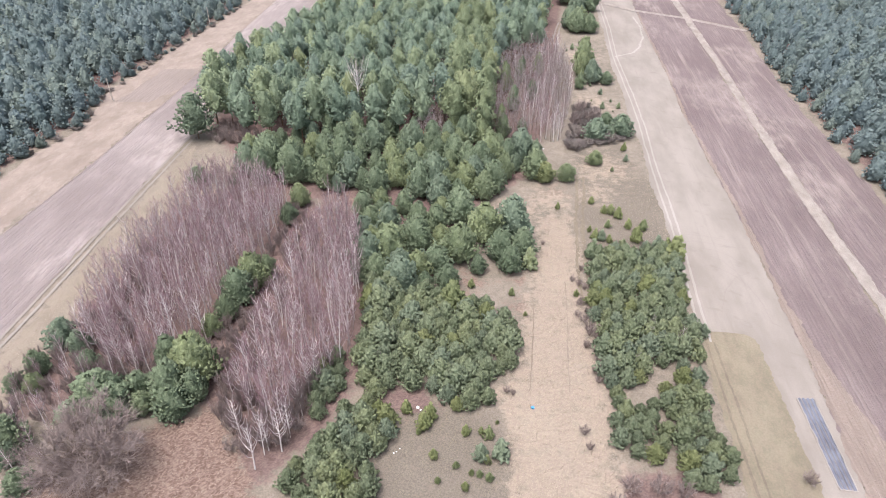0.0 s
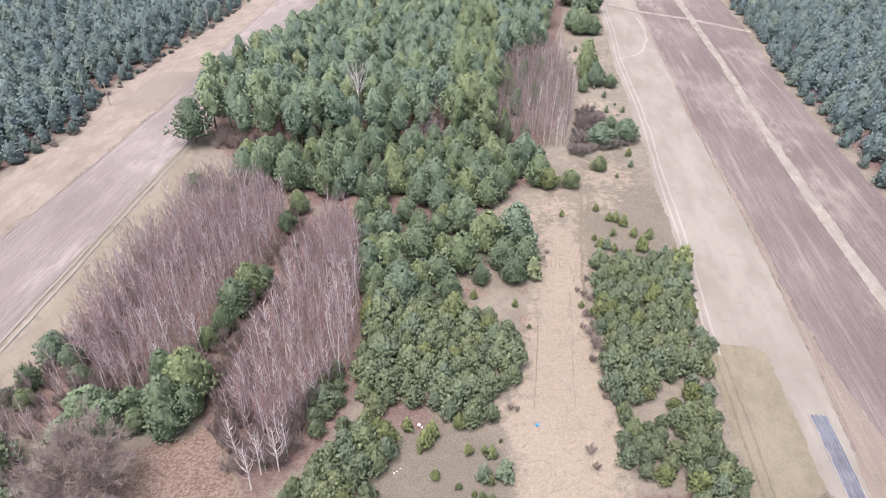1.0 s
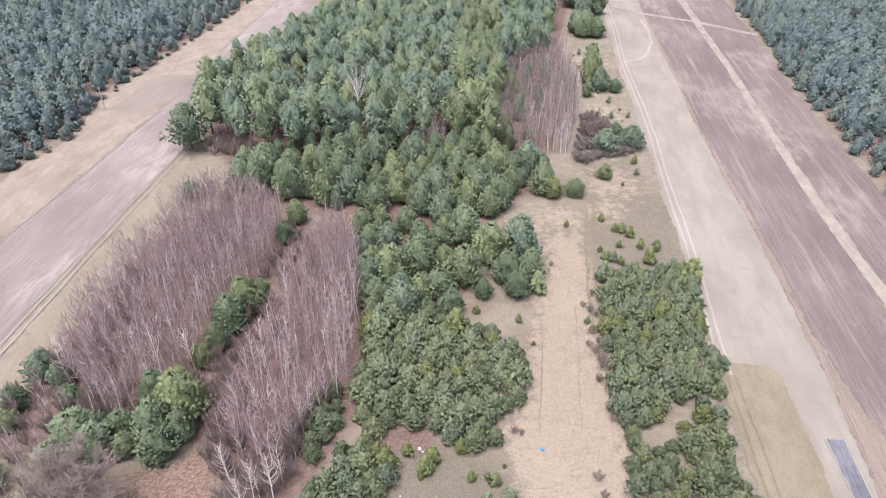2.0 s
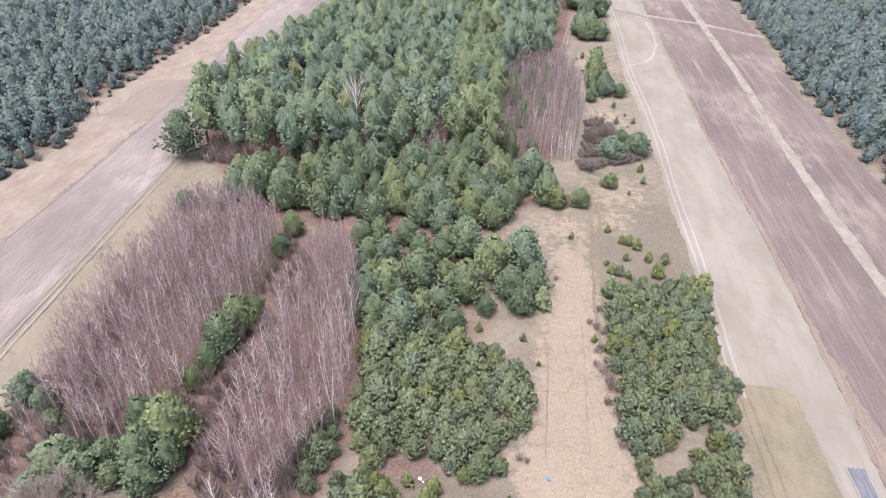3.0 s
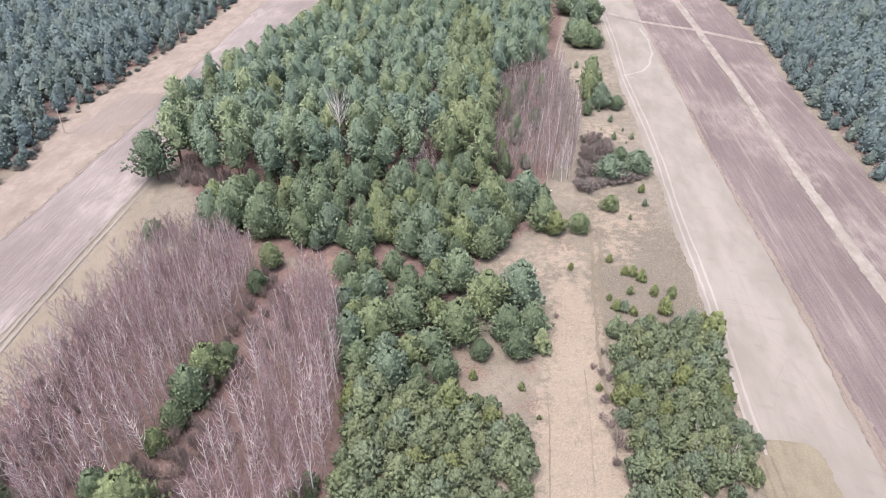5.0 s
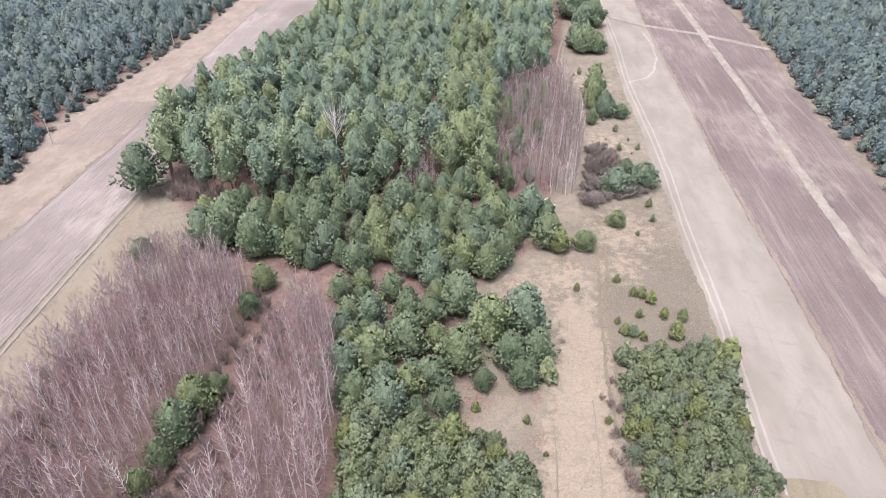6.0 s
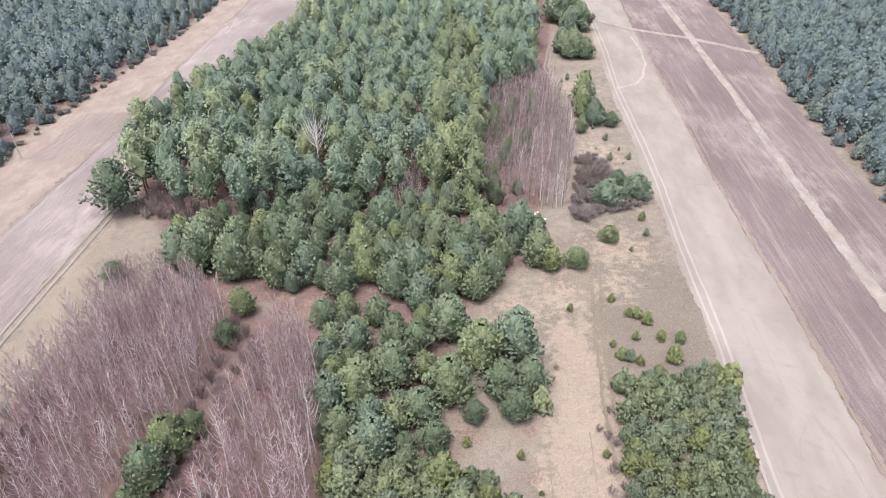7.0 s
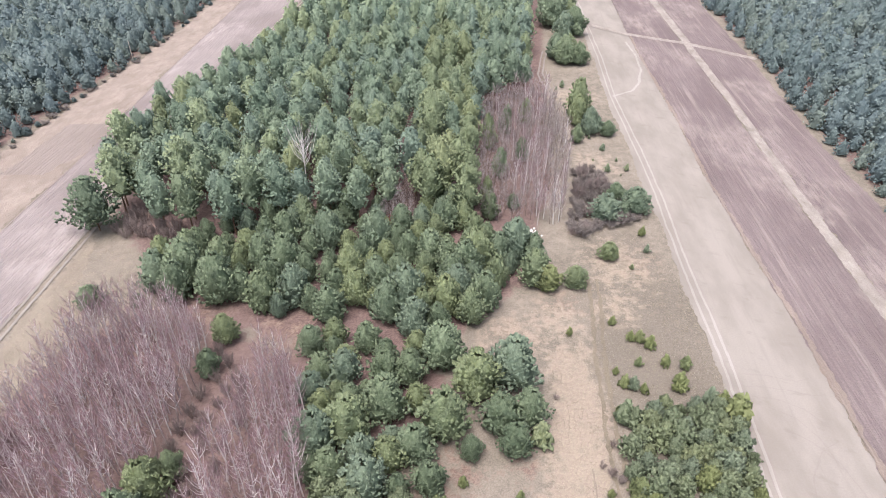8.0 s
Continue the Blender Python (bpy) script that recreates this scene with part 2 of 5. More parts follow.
def depth_in(poly, x, y):
    """Signed metres to a polygon's edge, positive inside."""
    best = np.full(np.shape(x), 1e9)
    for (x0, y0), (x1, y1) in zip(poly, poly[1:] + poly[:1]):
        dx, dy = x1 - x0, y1 - y0
        s = np.clip(((x - x0) * dx + (y - y0) * dy) / (dx * dx + dy * dy + 1e-9), 0, 1)
        best = np.minimum(best, np.hypot(x - x0 - s * dx, y - y0 - s * dy))
    return np.where(inside(poly, x, y), best, -best)


def scatter(poly, gap, rng, holes=()):
    """Random places in a polygon that keep a gap from one another."""
    xs, ys = zip(*poly)
    area = (max(xs) - min(xs)) * (max(ys) - min(ys))
    count = int(area / gap**2 * 7)
    tries = np.stack([rng.uniform(min(xs), max(xs), count), rng.uniform(min(ys), max(ys), count)], 1)
    ok = inside(poly, tries[:, 0], tries[:, 1])
    for h in holes:
        ok &= ~inside(h, tries[:, 0], tries[:, 1])
    cells, out = {}, []
    for x, y in tries[ok]:
        i, j = int(x // gap), int(y // gap)
        if all((x - a) ** 2 + (y - b) ** 2 > gap * gap for u in (-1, 0, 1) for v in (-1, 0, 1) for a, b in cells.get((i + u, j + v), ())):
            cells.setdefault((i, j), []).append((x, y))
            out.append((float(x), float(y)))
    return out


class Soup:
    """Triangles and quads that grow into one mesh."""

    def __init__(self):
        self.verts, self.faces, self.normals = [], [], None

    def rounded(self, normals):
        """Lets the needles shade like the rounded tufts and crown that they make up."""
        v, n, f = np.array(self.verts), np.array(normals), np.array(self.faces)
        n /= np.linalg.norm(n, axis=1)[:, None] + 1e-9
        out = np.cross(v[f[:, 1]] - v[f[:, 0]], v[f[:, 2]] - v[f[:, 0]])
        wrong = (out * n[f].sum(1)).sum(1) < 0
        f[wrong] = f[wrong][:, ::-1]
        self.faces, self.normals = [tuple(t) for t in f.tolist()], n.tolist()

    def tube(self, pts, radii, sides=3, join=None):
        base = len(self.verts)
        if join is not None:
            self.faces.append((join, base, base + 1))
        for k, (p, r) in enumerate(zip(pts, radii)):
            way = (pts[min(k + 1, len(pts) - 1)] - pts[max(k - 1, 0)])
            way = way / (np.linalg.norm(way) + 1e-9)
            side = np.cross(way, (0.31, 0.95, 0.07))
            side /= np.linalg.norm(side) + 1e-9
            up = np.cross(way, side)
            for s in range(sides):
                a = 2 * math.pi * s / sides
                self.verts.append(tuple(p + r * (math.cos(a) * side + math.sin(a) * up)))
        for k in range(len(pts) - 1):
            for s in range(sides):
                a, b = base + k * sides + s, base + k * sides + (s + 1) % sides
                self.faces.append((a, b, b + sides, a + sides))

    def shoot(self, at, way, length, blades, wide, spread, rng):
        """A tuft of needles: blades that fan out of one point."""
        base = len(self.verts)
        self.verts.append(tuple(at))
        r = rng.normal(size=(blades, 3)) * spread
        d = way + r
        d /= np.linalg.norm(d, axis=1)[:, None]
        w = np.cross(d, rng.normal(size=(blades, 3)))
        w *= (wide / 2) / (np.linalg.norm(w, axis=1)[:, None] + 1e-9)
        tip = at + d * (length * rng.uniform(0.75, 1.15, blades))[:, None]
        for k in range(blades):
            self.verts += [tuple(tip[k] - w[k]), tuple(tip[k] + w[k])]
            self.faces.append((base, base + 1 + 2 * k, base + 2 + 2 * k))

    def brush(self, at, way, length, wide, rng, points=6):
        """A cluster of pine shoots: a small star-shaped cone of needles. Returns its tip's and rim's outward ways."""
        base = len(self.verts)
        side = np.cross(way, rng.normal(size=3))
        side /= np.linalg.norm(side) + 1e-9
        other = np.cross(way, side)
        a = (np.arange(points) + rng.random(points) * 0.5) * 6.283 / points
        out = np.cos(a)[:, None] * side + np.sin(a)[:, None] * other
        star = np.where(np.arange(points) % 2, 0.42, 1.3) * rng.uniform(0.85, 1.2, points) * wide
        rim = at + out * star[:, None] + way * (length * (rng.random(points) * 0.3 + np.where(np.arange(points) % 2, -0.1, 0.3)))[:, None]
        self.verts.append(tuple(at + way * length))
        self.verts += [tuple(r) for r in rim]
        self.faces += [(base, base + 1 + k, base + 1 + (k + 1) % points) for k in range(points)]
        return [way, *out]

    def sliver(self, a, b, wide, rng):
        way = b - a
        w = np.cross(way, rng.normal(size=3))
        w *= wide / 2 / (np.linalg.norm(w) + 1e-9)
        base = len(self.verts)
        self.verts += [tuple(a - w), tuple(a + w), tuple(b)]
        self.faces.append((base, base + 1, base + 2))


def unit(v):
    return v / (np.linalg.norm(v) + 1e-9)


# ---------------------------------------------------------------- trees
def pine_shape(seed, h, base, rad, clumps, size, points=6, low=0.6, p=1.5, q=0.75, limbs=10, uneven=0.14, core=0.62, core_cells=(7, 9), ragged=0.15, rise=0.55, fat=0.55, lobes=0.14):
    """Trunk and crown of a pine: branch ends all over the crown, each a small upturned cone of needles."""
    rng = np.random.default_rng(seed)
    trunk, crown = Soup(), Soup()
    bend = rng.normal(size=2) * 0.02 * h
    def axis(z):
        u = z / h
        return np.array([bend[0] * u * u, bend[1] * u * u, z])
    zs = np.linspace(-0.15, h * 0.95, 6)
    trunk.tube([axis(z) for z in zs], [max(0.015, 0.014 * h * (1 - 0.9 * max(z, 0) / h)) for z in zs], 5)
    waves = [(rng.integers(1, 4), rng.uniform(0, 6.28), rng.uniform(2, 7), rng.uniform(0, 6.28)) for _ in range(4)]
    whorl = (int(rng.integers(3, 6)), rng.uniform(0, 6.28), rng.uniform(11, 17), rng.uniform(0, 6.28))
    def reach(u, az):
        f = min(1.0, low + 2.2 * u) * (1 - u**p) ** q
        lump = math.sin(az * whorl[0] + whorl[1] + 5 * u) * math.sin(u * whorl[2] + whorl[3])
        return rad * f * (1 + lobes * lump + uneven * sum(math.sin(a * az + s + b * u * 2 + t) for a, s, b, t in waves) / 1.6)
    # inner needles: an uneven closed mass
    normals = []
    rings, sides = core_cells
    for i in range(rings + 1):
        u = 0.01 + 0.93 * i / rings
        for k in range(sides):
            az = 6.283 * (k + 0.5 * (i % 2)) / sides
            out = np.array([math.cos(az), math.sin(az), 0])
            r = core * reach(u, az) * rng.uniform(0.8, 1.12)
            crown.verts.append(tuple(axis(base + (h - base) * u) + out * r + np.array([0, 0, rng.normal() * 0.12 * size])))
            normals.append(out + np.array([0, 0, -0.1 + 0.9 * u * u]) + rng.normal(size=3) * 0.2)
    for i in range(rings):
        for k in range(sides):
            a, c = i * sides + k, i * sides + (k + 1) % sides
            crown.faces += [(a, c, c + sides), (a, c + sides, a + sides)]
    # branch ends, evenly over the crown's surface
    grid = np.linspace(0, 0.97, 60)
    weight = np.array([max(0.12 * rad, reach(u, 0)) for u in grid])
    spread = np.cumsum(weight) / weight.sum()
    up = np.array([0, 0, 1.0])
    for k in range(clumps + 1):
        u = float(np.interp((k + rng.random()) / clumps, spread, grid)) if k < clumps else 0.97
        az = k * 2.39996 + rng.normal() * 0.25
        out = np.array([math.cos(az), math.sin(az), 0])
        r = reach(u, az)
        z = base + (h - base) * u
        slope = (reach(max(u - 0.05, 0), az) - reach(min(u + 0.05, 1), az)) / (0.1 * (h - base))
        face = unit(out + up * slope)
        s = size * rng.uniform(0.7, 1.3)
        centre = axis(z) + out * max(r * rng.uniform(1 - 1.3 * ragged, 1 + 0.67 * ragged) - 0.5 * s, 0.02) + up * rng.uniform(-0.2, 0.2) * size
        if k < limbs:
            root = axis(max(z - 0.35 * r, 0.2 * base + 0.05))
            near = int(np.argmin([abs(w[2] - root[2]) for w in trunk.verts[:30]]))
            trunk.tube([root, (root + centre) / 2 - up * 0.05 * r, centre], [0.012 * r + 0.012, 0.01 * r + 0.008, 0.008], 3, near)
        head = unit(face + rise * up + rng.normal(size=3) * 0.15)
        splay = crown.brush(centre, head, s * rng.uniform(0.8, 1.15), s * fat, rng, points)
        normals += [0.75 * head + 0.4 * face] + [0.5 * w + 0.5 * face + 0.3 * up for w in splay[1:]]
    crown.rounded(normals)
    return trunk, crown


def birch_shape(seed, h, spread=1.0, limbs=15, twigs=36, clear=0.3, thick=1.0, wide=0.03):
    """A bare birch: slim trunk with steep limbs that curve upward, and a haze of fine twigs."""
    rng = np.random.default_rng(seed)
    trunk, limb, twig = Soup(), Soup(), Soup()
    lean, curve = rng.normal(size=2) * 0.04 * h, rng.normal(size=2) * 0.02 * h
    def axis(u):
        return np.array([lean[0] * u + curve[0] * math.sin(3.1 * u), lean[1] * u + curve[1] * math.sin(3.1 * u), h * u])
    us = np.linspace(-0.015, 0.98, 7)
    trunk.tube([axis(u) for u in us], [0.0115 * thick * h * (1 - 0.8 * max(u, 0)) for u in us], 4)
    for k in range(limbs):
        u = clear + (0.95 - clear) * (k + rng.random()) / limbs
        az = k * 2.4 + rng.normal() * 0.4
        size = spread * h * (0.23 - 0.15 * u) * rng.uniform(0.75, 1.3)
        out = np.array([math.cos(az), math.sin(az), 0])
        root = axis(u)
        mid = root + out * size * 0.42 + np.array([0, 0, size * 0.5])
        end = root + out * size * 0.72 + np.array([0, 0, size * 1.4])
        r = thick * (0.036 + 0.01 * size)
        limb.tube([root, mid, end], [r, 0.7 * r, 0.25 * r], 3, len(limb.verts) - 9 if k else None)
        for q in range(twigs):
            s = rng.uniform(0.15, 1.0)
            at = root + (mid - root) * s * 2 if s < 0.5 else mid + (end - mid) * (2 * s - 1)
            way = unit(out * 0.45 + rng.normal(size=3) * 0.55 + np.array([0, 0, 0.75]))
            twig.sliver(at, at + way * rng.uniform(0.4, 1.1) * (0.45 + 0.05 * h) * (1.1 - 0.4 * u), wide, rng)
    return trunk, limb, twig


def bush_shape(seed, h, rad, stems=14, twigs=22, wide=0.04):
    """A bare bush: stems that fan out of the ground, forked, with a haze of twigs."""
    rng = np.random.default_rng(seed)
    stem, twig = Soup(), Soup()
    for k in range(stems):
        az = k * 2.4 + rng.normal() * 0.3
        out = np.array([math.cos(az), math.sin(az), 0])
        reach, up = rad * rng.uniform(0.25, 0.9), h * rng.uniform(0.6, 1.0)
        root = out * 0.05 * rad
        mid, end = root + out * reach * 0.55 + np.array([0, 0, up * 0.5]), root + out * reach + np.array([0, 0, up * 0.9])
        stem.tube([root - np.array([0, 0, 0.1]), mid, end], [0.014 * h, 0.009 * h, 0.004], 3)
        for q in range(twigs):
            s = rng.uniform(0.3, 1.0)
            at = root + (mid - root) * s * 2 if s < 0.5 else mid + (end - mid) * (2 * s - 1)
            way = unit(out * 0.5 + rng.normal(size=3) * 0.6 + np.array([0, 0, 0.5]))
            twig.sliver(at, at + way * rng.uniform(0.2, 0.45) * max(h * 0.6, rad), wide, rng)
    return stem, twig


def oak_shape(seed, h, rad):
    """A broad bare tree: a short trunk, forking limbs and fine twigs."""
    rng = np.random.default_rng(seed)
    trunk, limb, twig = Soup(), Soup(), Soup()
    fork = np.array([0, 0, 0.2 * h])
    trunk.tube([np.array([0, 0, -0.2]), np.array([0.05, 0, 0.1 * h]), fork], [0.035 * h, 0.028 * h, 0.026 * h], 7)
    def grow(root, way, size, level):
        end = root + way * size
        mid = (root + end) / 2 + rng.normal(size=3) * 0.05 * size
        r = 0.014 * h * 0.62**level
        limb.tube([root, mid, end], [r, 0.8 * r, 0.55 * r], 4 if level < 2 else 3)
        if level == 4:
            for q in range(12):
                at = root + (end - root) * rng.uniform(0.2, 1.0)
                twig.sliver(at, at + unit(way + rng.normal(size=3) * 0.6 + np.array([0, 0, 0.2])) * rng.uniform(0.5, 1.2), 0.07, rng)
            return
        for q in range(3 if level else 4):
            side = rng.normal(size=3)
            grow(root + (end - root) * rng.uniform(0.55, 1.0), unit(way + 0.62 * unit(side) + np.array([0, 0, 0.08])), size * rng.uniform(0.55, 0.8), level + 1)
    for k in range(7):
        az = k * 0.9 + rng.normal() * 0.2
        t = rng.uniform(0.5, 1.5)
        grow(fork - np.array([0, 0, 0.05 * h * (k % 2)]), unit(np.array([math.cos(az) * t, math.sin(az) * t, 1.0])), 0.4 * rad * (1 + 0.25 * t), 0)
    return trunk, limb, twig


made = {}


def plant(kind, variant, pieces, x, y, size, label, category, group, rng, tall=1.0):
    """Stands a tree of a kind at a place. The first of a variant is built, the others are its copies."""
    key = (kind, variant)
    turn = float(rng.uniform(0, 360))
    if key not in made:
        root = new(kind)
        root.matrix_basis = pose(x, y, ground_height(x, y), 0, 0, turn) @ Matrix.Diagonal((size, size, size * tall, 1))
        for name, soup, material in pieces():
            mesh_object(name, soup.verts, soup.faces, material, root, normals=soup.normals)
        made[key] = tagged(root, label, category, group)
        return root
    m = pose(x, y, ground_height(x, y), rng.normal() * 1.5, rng.normal() * 1.5, turn) @ Matrix.Diagonal((size, size, size * tall, 1))
    ob = copy_thing(made[key], m)
    return tagged(ob, label, category, group)


def wood(name, shapes, places, sizes, label, category, seed):
    """A far wood: many trees joined into one trunk mesh and one crown mesh."""
    rng = np.random.default_rng(seed)
    root = tagged(new(name), label, category, kind="stuff")
    for which, (part_name, material) in enumerate(shapes[0][1]):
        ready, rounded = [], shapes[0][0][which].normals is not None
        for soups, _ in shapes:
            v = np.array(soups[which].verts)
            g = np.array(soups[which].normals) if rounded else v
            f = [t for q in soups[which].faces for t in ((q,) if len(q) == 3 else ((q[0], q[1], q[2]), (q[0], q[2], q[3])))]
            ready.append((v, np.array(f), g))
        vs, fs, ts, ns, start = [], [], [], [], 0
        pick = np.random.default_rng(seed + 1)
        for (x, y), s in zip(places, sizes):
            v, f, g = ready[int(pick.integers(len(ready)))]
            a = pick.uniform(0, 6.283)
            c, d = math.cos(a), math.sin(a)
            w = np.stack([v[:, 0] * c - v[:, 1] * d, v[:, 0] * d + v[:, 1] * c, v[:, 2] * pick.uniform(0.93, 1.1)], 1) * s + (x, y, 0)
            vs.append(w), fs.append(f + start), ts.append(np.full(len(w), pick.random()))
            if rounded:
                ns.append(np.stack([g[:, 0] * c - g[:, 1] * d, g[:, 0] * d + g[:, 1] * c, g[:, 2]], 1))
            start += len(w)
        v, f, t = np.concatenate(vs).astype(np.float32), np.concatenate(fs).astype(np.int32), np.concatenate(ts).astype(np.float32)
        me = bpy.data.meshes.new(part_name)
        me.vertices.add(len(v)), me.loops.add(f.size), me.polygons.add(len(f))
        me.vertices.foreach_set("co", v.ravel())
        me.loops.foreach_set("vertex_index", f.ravel())
        me.polygons.foreach_set("loop_start", np.arange(0, f.size, 3, dtype=np.int32))
        me.update(calc_edges=True)
        if rounded:
            me.normals_split_custom_set_from_vertices(np.concatenate(ns))
        me.attributes.new("tint", "FLOAT", "POINT").data.foreach_set("value", t)
        me.materials.append(material)
        new(part_name, me).parent = root
    return root


# ---------------------------------------------------------------- plan of the land
def along(line, y):
    """The x of a line of the plan at y."""
    ys, xs = [p[1] for p in line], [p[0] for p in line]
    if y <= ys[0]:
        return xs[0] + (y - ys[0]) * 0.1
    if y >= ys[-1]:
        return xs[-1] + (y - ys[-1]) * 0.1
    return float(np.interp(y, ys, xs))


SAND_W = [(45.8, 60), (46.8, 75), (47.8, 95), (48.6, 112), (49.8, 125), (50.7, 136), (52.1, 157), (53.9, 180), (55.0, 195), (57.5, 235), (58.8, 262), (62.4, 300), (69, 390)]
RUT_LINE = [(48.3, 101.6), (50.3, 120), (51.8, 134), (52.7, 145), (53.2, 155), (54.1, 167), (55.4, 180), (56.9, 196), (58.1, 214), (60.3, 262), (64.3, 301), (71, 390)]
SAND_E = [(62.6, 61), (65.4, 86), (67.4, 106), (69.6, 130), (71.2, 160), (73.5, 205), (77.0, 240), (82.0, 308), (89.6, 390)]
BAULK_W = [(86.6, 107), (88.6, 145), (92.0, 185), (99.0, 255), (106.0, 344), (109.0, 390)]
BAULK_E = [(89.6, 110), (91.5, 140), (94.4, 180), (101.4, 250), (109.3, 344), (112.8, 390)]
WOOD_E = [(110.5, 130), (112.6, 165), (114.5, 195), (118.1, 236), (126.0, 294), (136, 390)]
RUTS_W = [(-87.1, 89), (-85.8, 120), (-84.6, 148), (-83.2, 175), (-79.0, 245), (-73.9, 322), (-67.5, 381)]
LINE_W = [(-108.2, 124), (-104.2, 163), (-100.5, 219), (-99.5, 285), (-95.8, 390)]
WOOD_W = [(-127, 140), (-125.7, 165), (-121.5, 190), (-126.5, 215), (-123.0, 250), (-116.5, 297), (-113.0, 340), (-110.0, 400)]

PATH_AREA = [(7.5, 30), (9.3, 58.6), (9.5, 72.7), (7.8, 78.8), (12.3, 87.3), (14.2, 100.2), (16.1, 111.4), (19.4, 126), (20.5, 138), (27.5, 140), (28.5, 124), (26.0, 108), (26.8, 94), (27.0, 80), (26.7, 70), (25.6, 59), (25, 30)]
CLEARING = [(-66, 40), (-62, 64), (-52, 69), (-46, 71), (-39.5, 75.5), (-36.5, 69), (-30, 60), (-25.5, 50), (-24, 40)]
LITTER = [
    [(-74, 72), (-77, 98), (-74, 120), (-70, 140), (-60, 150), (-47, 150), (-36, 141), (-22, 137), (-17, 105), (-16, 84), (-21, 70), (-30, 58), (-37, 70), (-46, 78), (-60, 70)],
    [(-58, 158), (-50, 149), (-30, 141), (-16, 138), (0, 138), (8, 147), (19, 160), (22, 176), (31, 200), (36, 250), (42, 300), (60, 420), (-40, 420), (-62, 290), (-78, 235), (-80, 190), (-72, 177)],
    [(-12, 81), (-4, 79), (-2, 75), (-8, 74), (-13, 76)],
    [(-24, 138), (-2, 136), (3, 128), (-2, 116), (-10, 110), (-18, 110), (-20, 125)],
    [(9, 60), (20, 60.5), (20, 57), (9, 56)],
    [(24, 63), (36, 64.5), (42, 60), (42, 50), (22, 50)],
]
MOSS = [(-14, 40), (-14, 66), (-12, 78), (2, 74), (8, 76), (9.5, 70), (8, 40)]
MOSS_EAST = [(28, 128), (31, 150), (35, 175), (48, 176), (52, 150), (50, 122), (40, 124)]


def ground_height(x, y):
    return 0.0


# ---------------------------------------------------------------- ground, fields and tracks
def make_ground():
    far = [250, 320, 450, 700, 1200, 2200, 4000]
    xs = np.array([-v for v in reversed(far)] + list(np.arange(-200, 200.1, 2.0)) + far)
    ys = np.array([-4000, -2000, -900, -400, -150, -50, 0] + list(np.arange(30, 330, 2.0)) + [340, 360, 400, 460, 600, 900, 1500, 2600, 4500])
    gx, gy = np.meshgrid(xs, ys)
    x, y = gx.ravel(), gy.ravel()
    rng = np.random.default_rng(3)
    rough = rng.normal(size=x.shape) * 0.03
    z = np.where((x > -80) & (x < 44) & (y > 30) & (y < 330), rough, -0.06) - 0.06
    nx, ny = len(xs), len(ys)
    k = np.arange(nx * ny).reshape(ny, nx)
    quads = np.stack([k[:-1, :-1], k[:-1, 1:], k[1:, 1:], k[1:, :-1]], -1).reshape(-1, 4)
    me = bpy.data.meshes.new("ground")
    me.from_pydata(np.stack([x, y, z], 1).tolist(), [], quads.tolist())
    straw = np.clip(0.5 + depth_in(PATH_AREA, x, y) / 4.5, 0, 1)
    for cx, cy, r in ((40.0, 164.0, 10), (14.5, 141.0, 8), (24.0, 147.0, 7), (36.0, 150.0, 6), (44.0, 212.0, 9), (47.0, 262.0, 10)):
        straw = np.maximum(straw, np.clip(0.85 - np.hypot(x - cx, (y - cy) * 0.8) / r * 0.7, 0, 0.7))
    warm = np.clip(0.5 + depth_in(CLEARING, x, y) / 3.0, 0, 1)
    for cx, cy, r in ((25.0, 150.0, 7), (14.0, 142.0, 8), (43.0, 165.0, 7), (-28.0, 143.0, 9), (-46.0, 150.0, 7), (13.5, 103.5, 5), (2.0, 111.5, 7), (-3.0, 105.5, 4), (13.0, 112.5, 4), (12.5, 137.0, 6)):
        warm = np.maximum(warm, np.clip(0.75 - np.hypot(x - cx, y - cy) / r * 0.6, 0, 0.6))
    litter = np.zeros_like(x)
    for poly in LITTER:
        litter = np.maximum(litter, np.clip(0.5 + depth_in(poly, x, y) / 4.0, 0, 1))
    litter = np.maximum(litter, np.clip((x - np.array([along(WOOD_E, v) for v in y])) / 4, 0, 1))
    litter = np.maximum(litter, np.clip((np.array([along(WOOD_W, v) for v in y]) - x) / 4, 0, 1))
    moss = np.maximum(np.clip(0.5 + depth_in(MOSS, x, y) / 4.0, 0, 1), np.clip(0.5 + depth_in(MOSS_EAST, x, y) / 4.0, 0, 0.8))
    for name, values in (("straw", straw), ("litter", litter), ("moss", moss), ("warm", warm)):
        me.attributes.new(name, "FLOAT", "POINT").data.foreach_set("value", values.astype(np.float32))
    me.materials.append(GROUND)
    tagged(new("ground", me), "dry winter meadow with straw, moss and leaf litter", "ground", kind="structure")


def sway(count, step, wave, rng):
    """A smooth random wander along an edge, of about unit size."""
    k = max(1, int(wave / step))
    w = np.convolve(rng.normal(size=count + 2 * k), np.ones(k) / k, "valid")[:count]
    return w * math.sqrt(k)


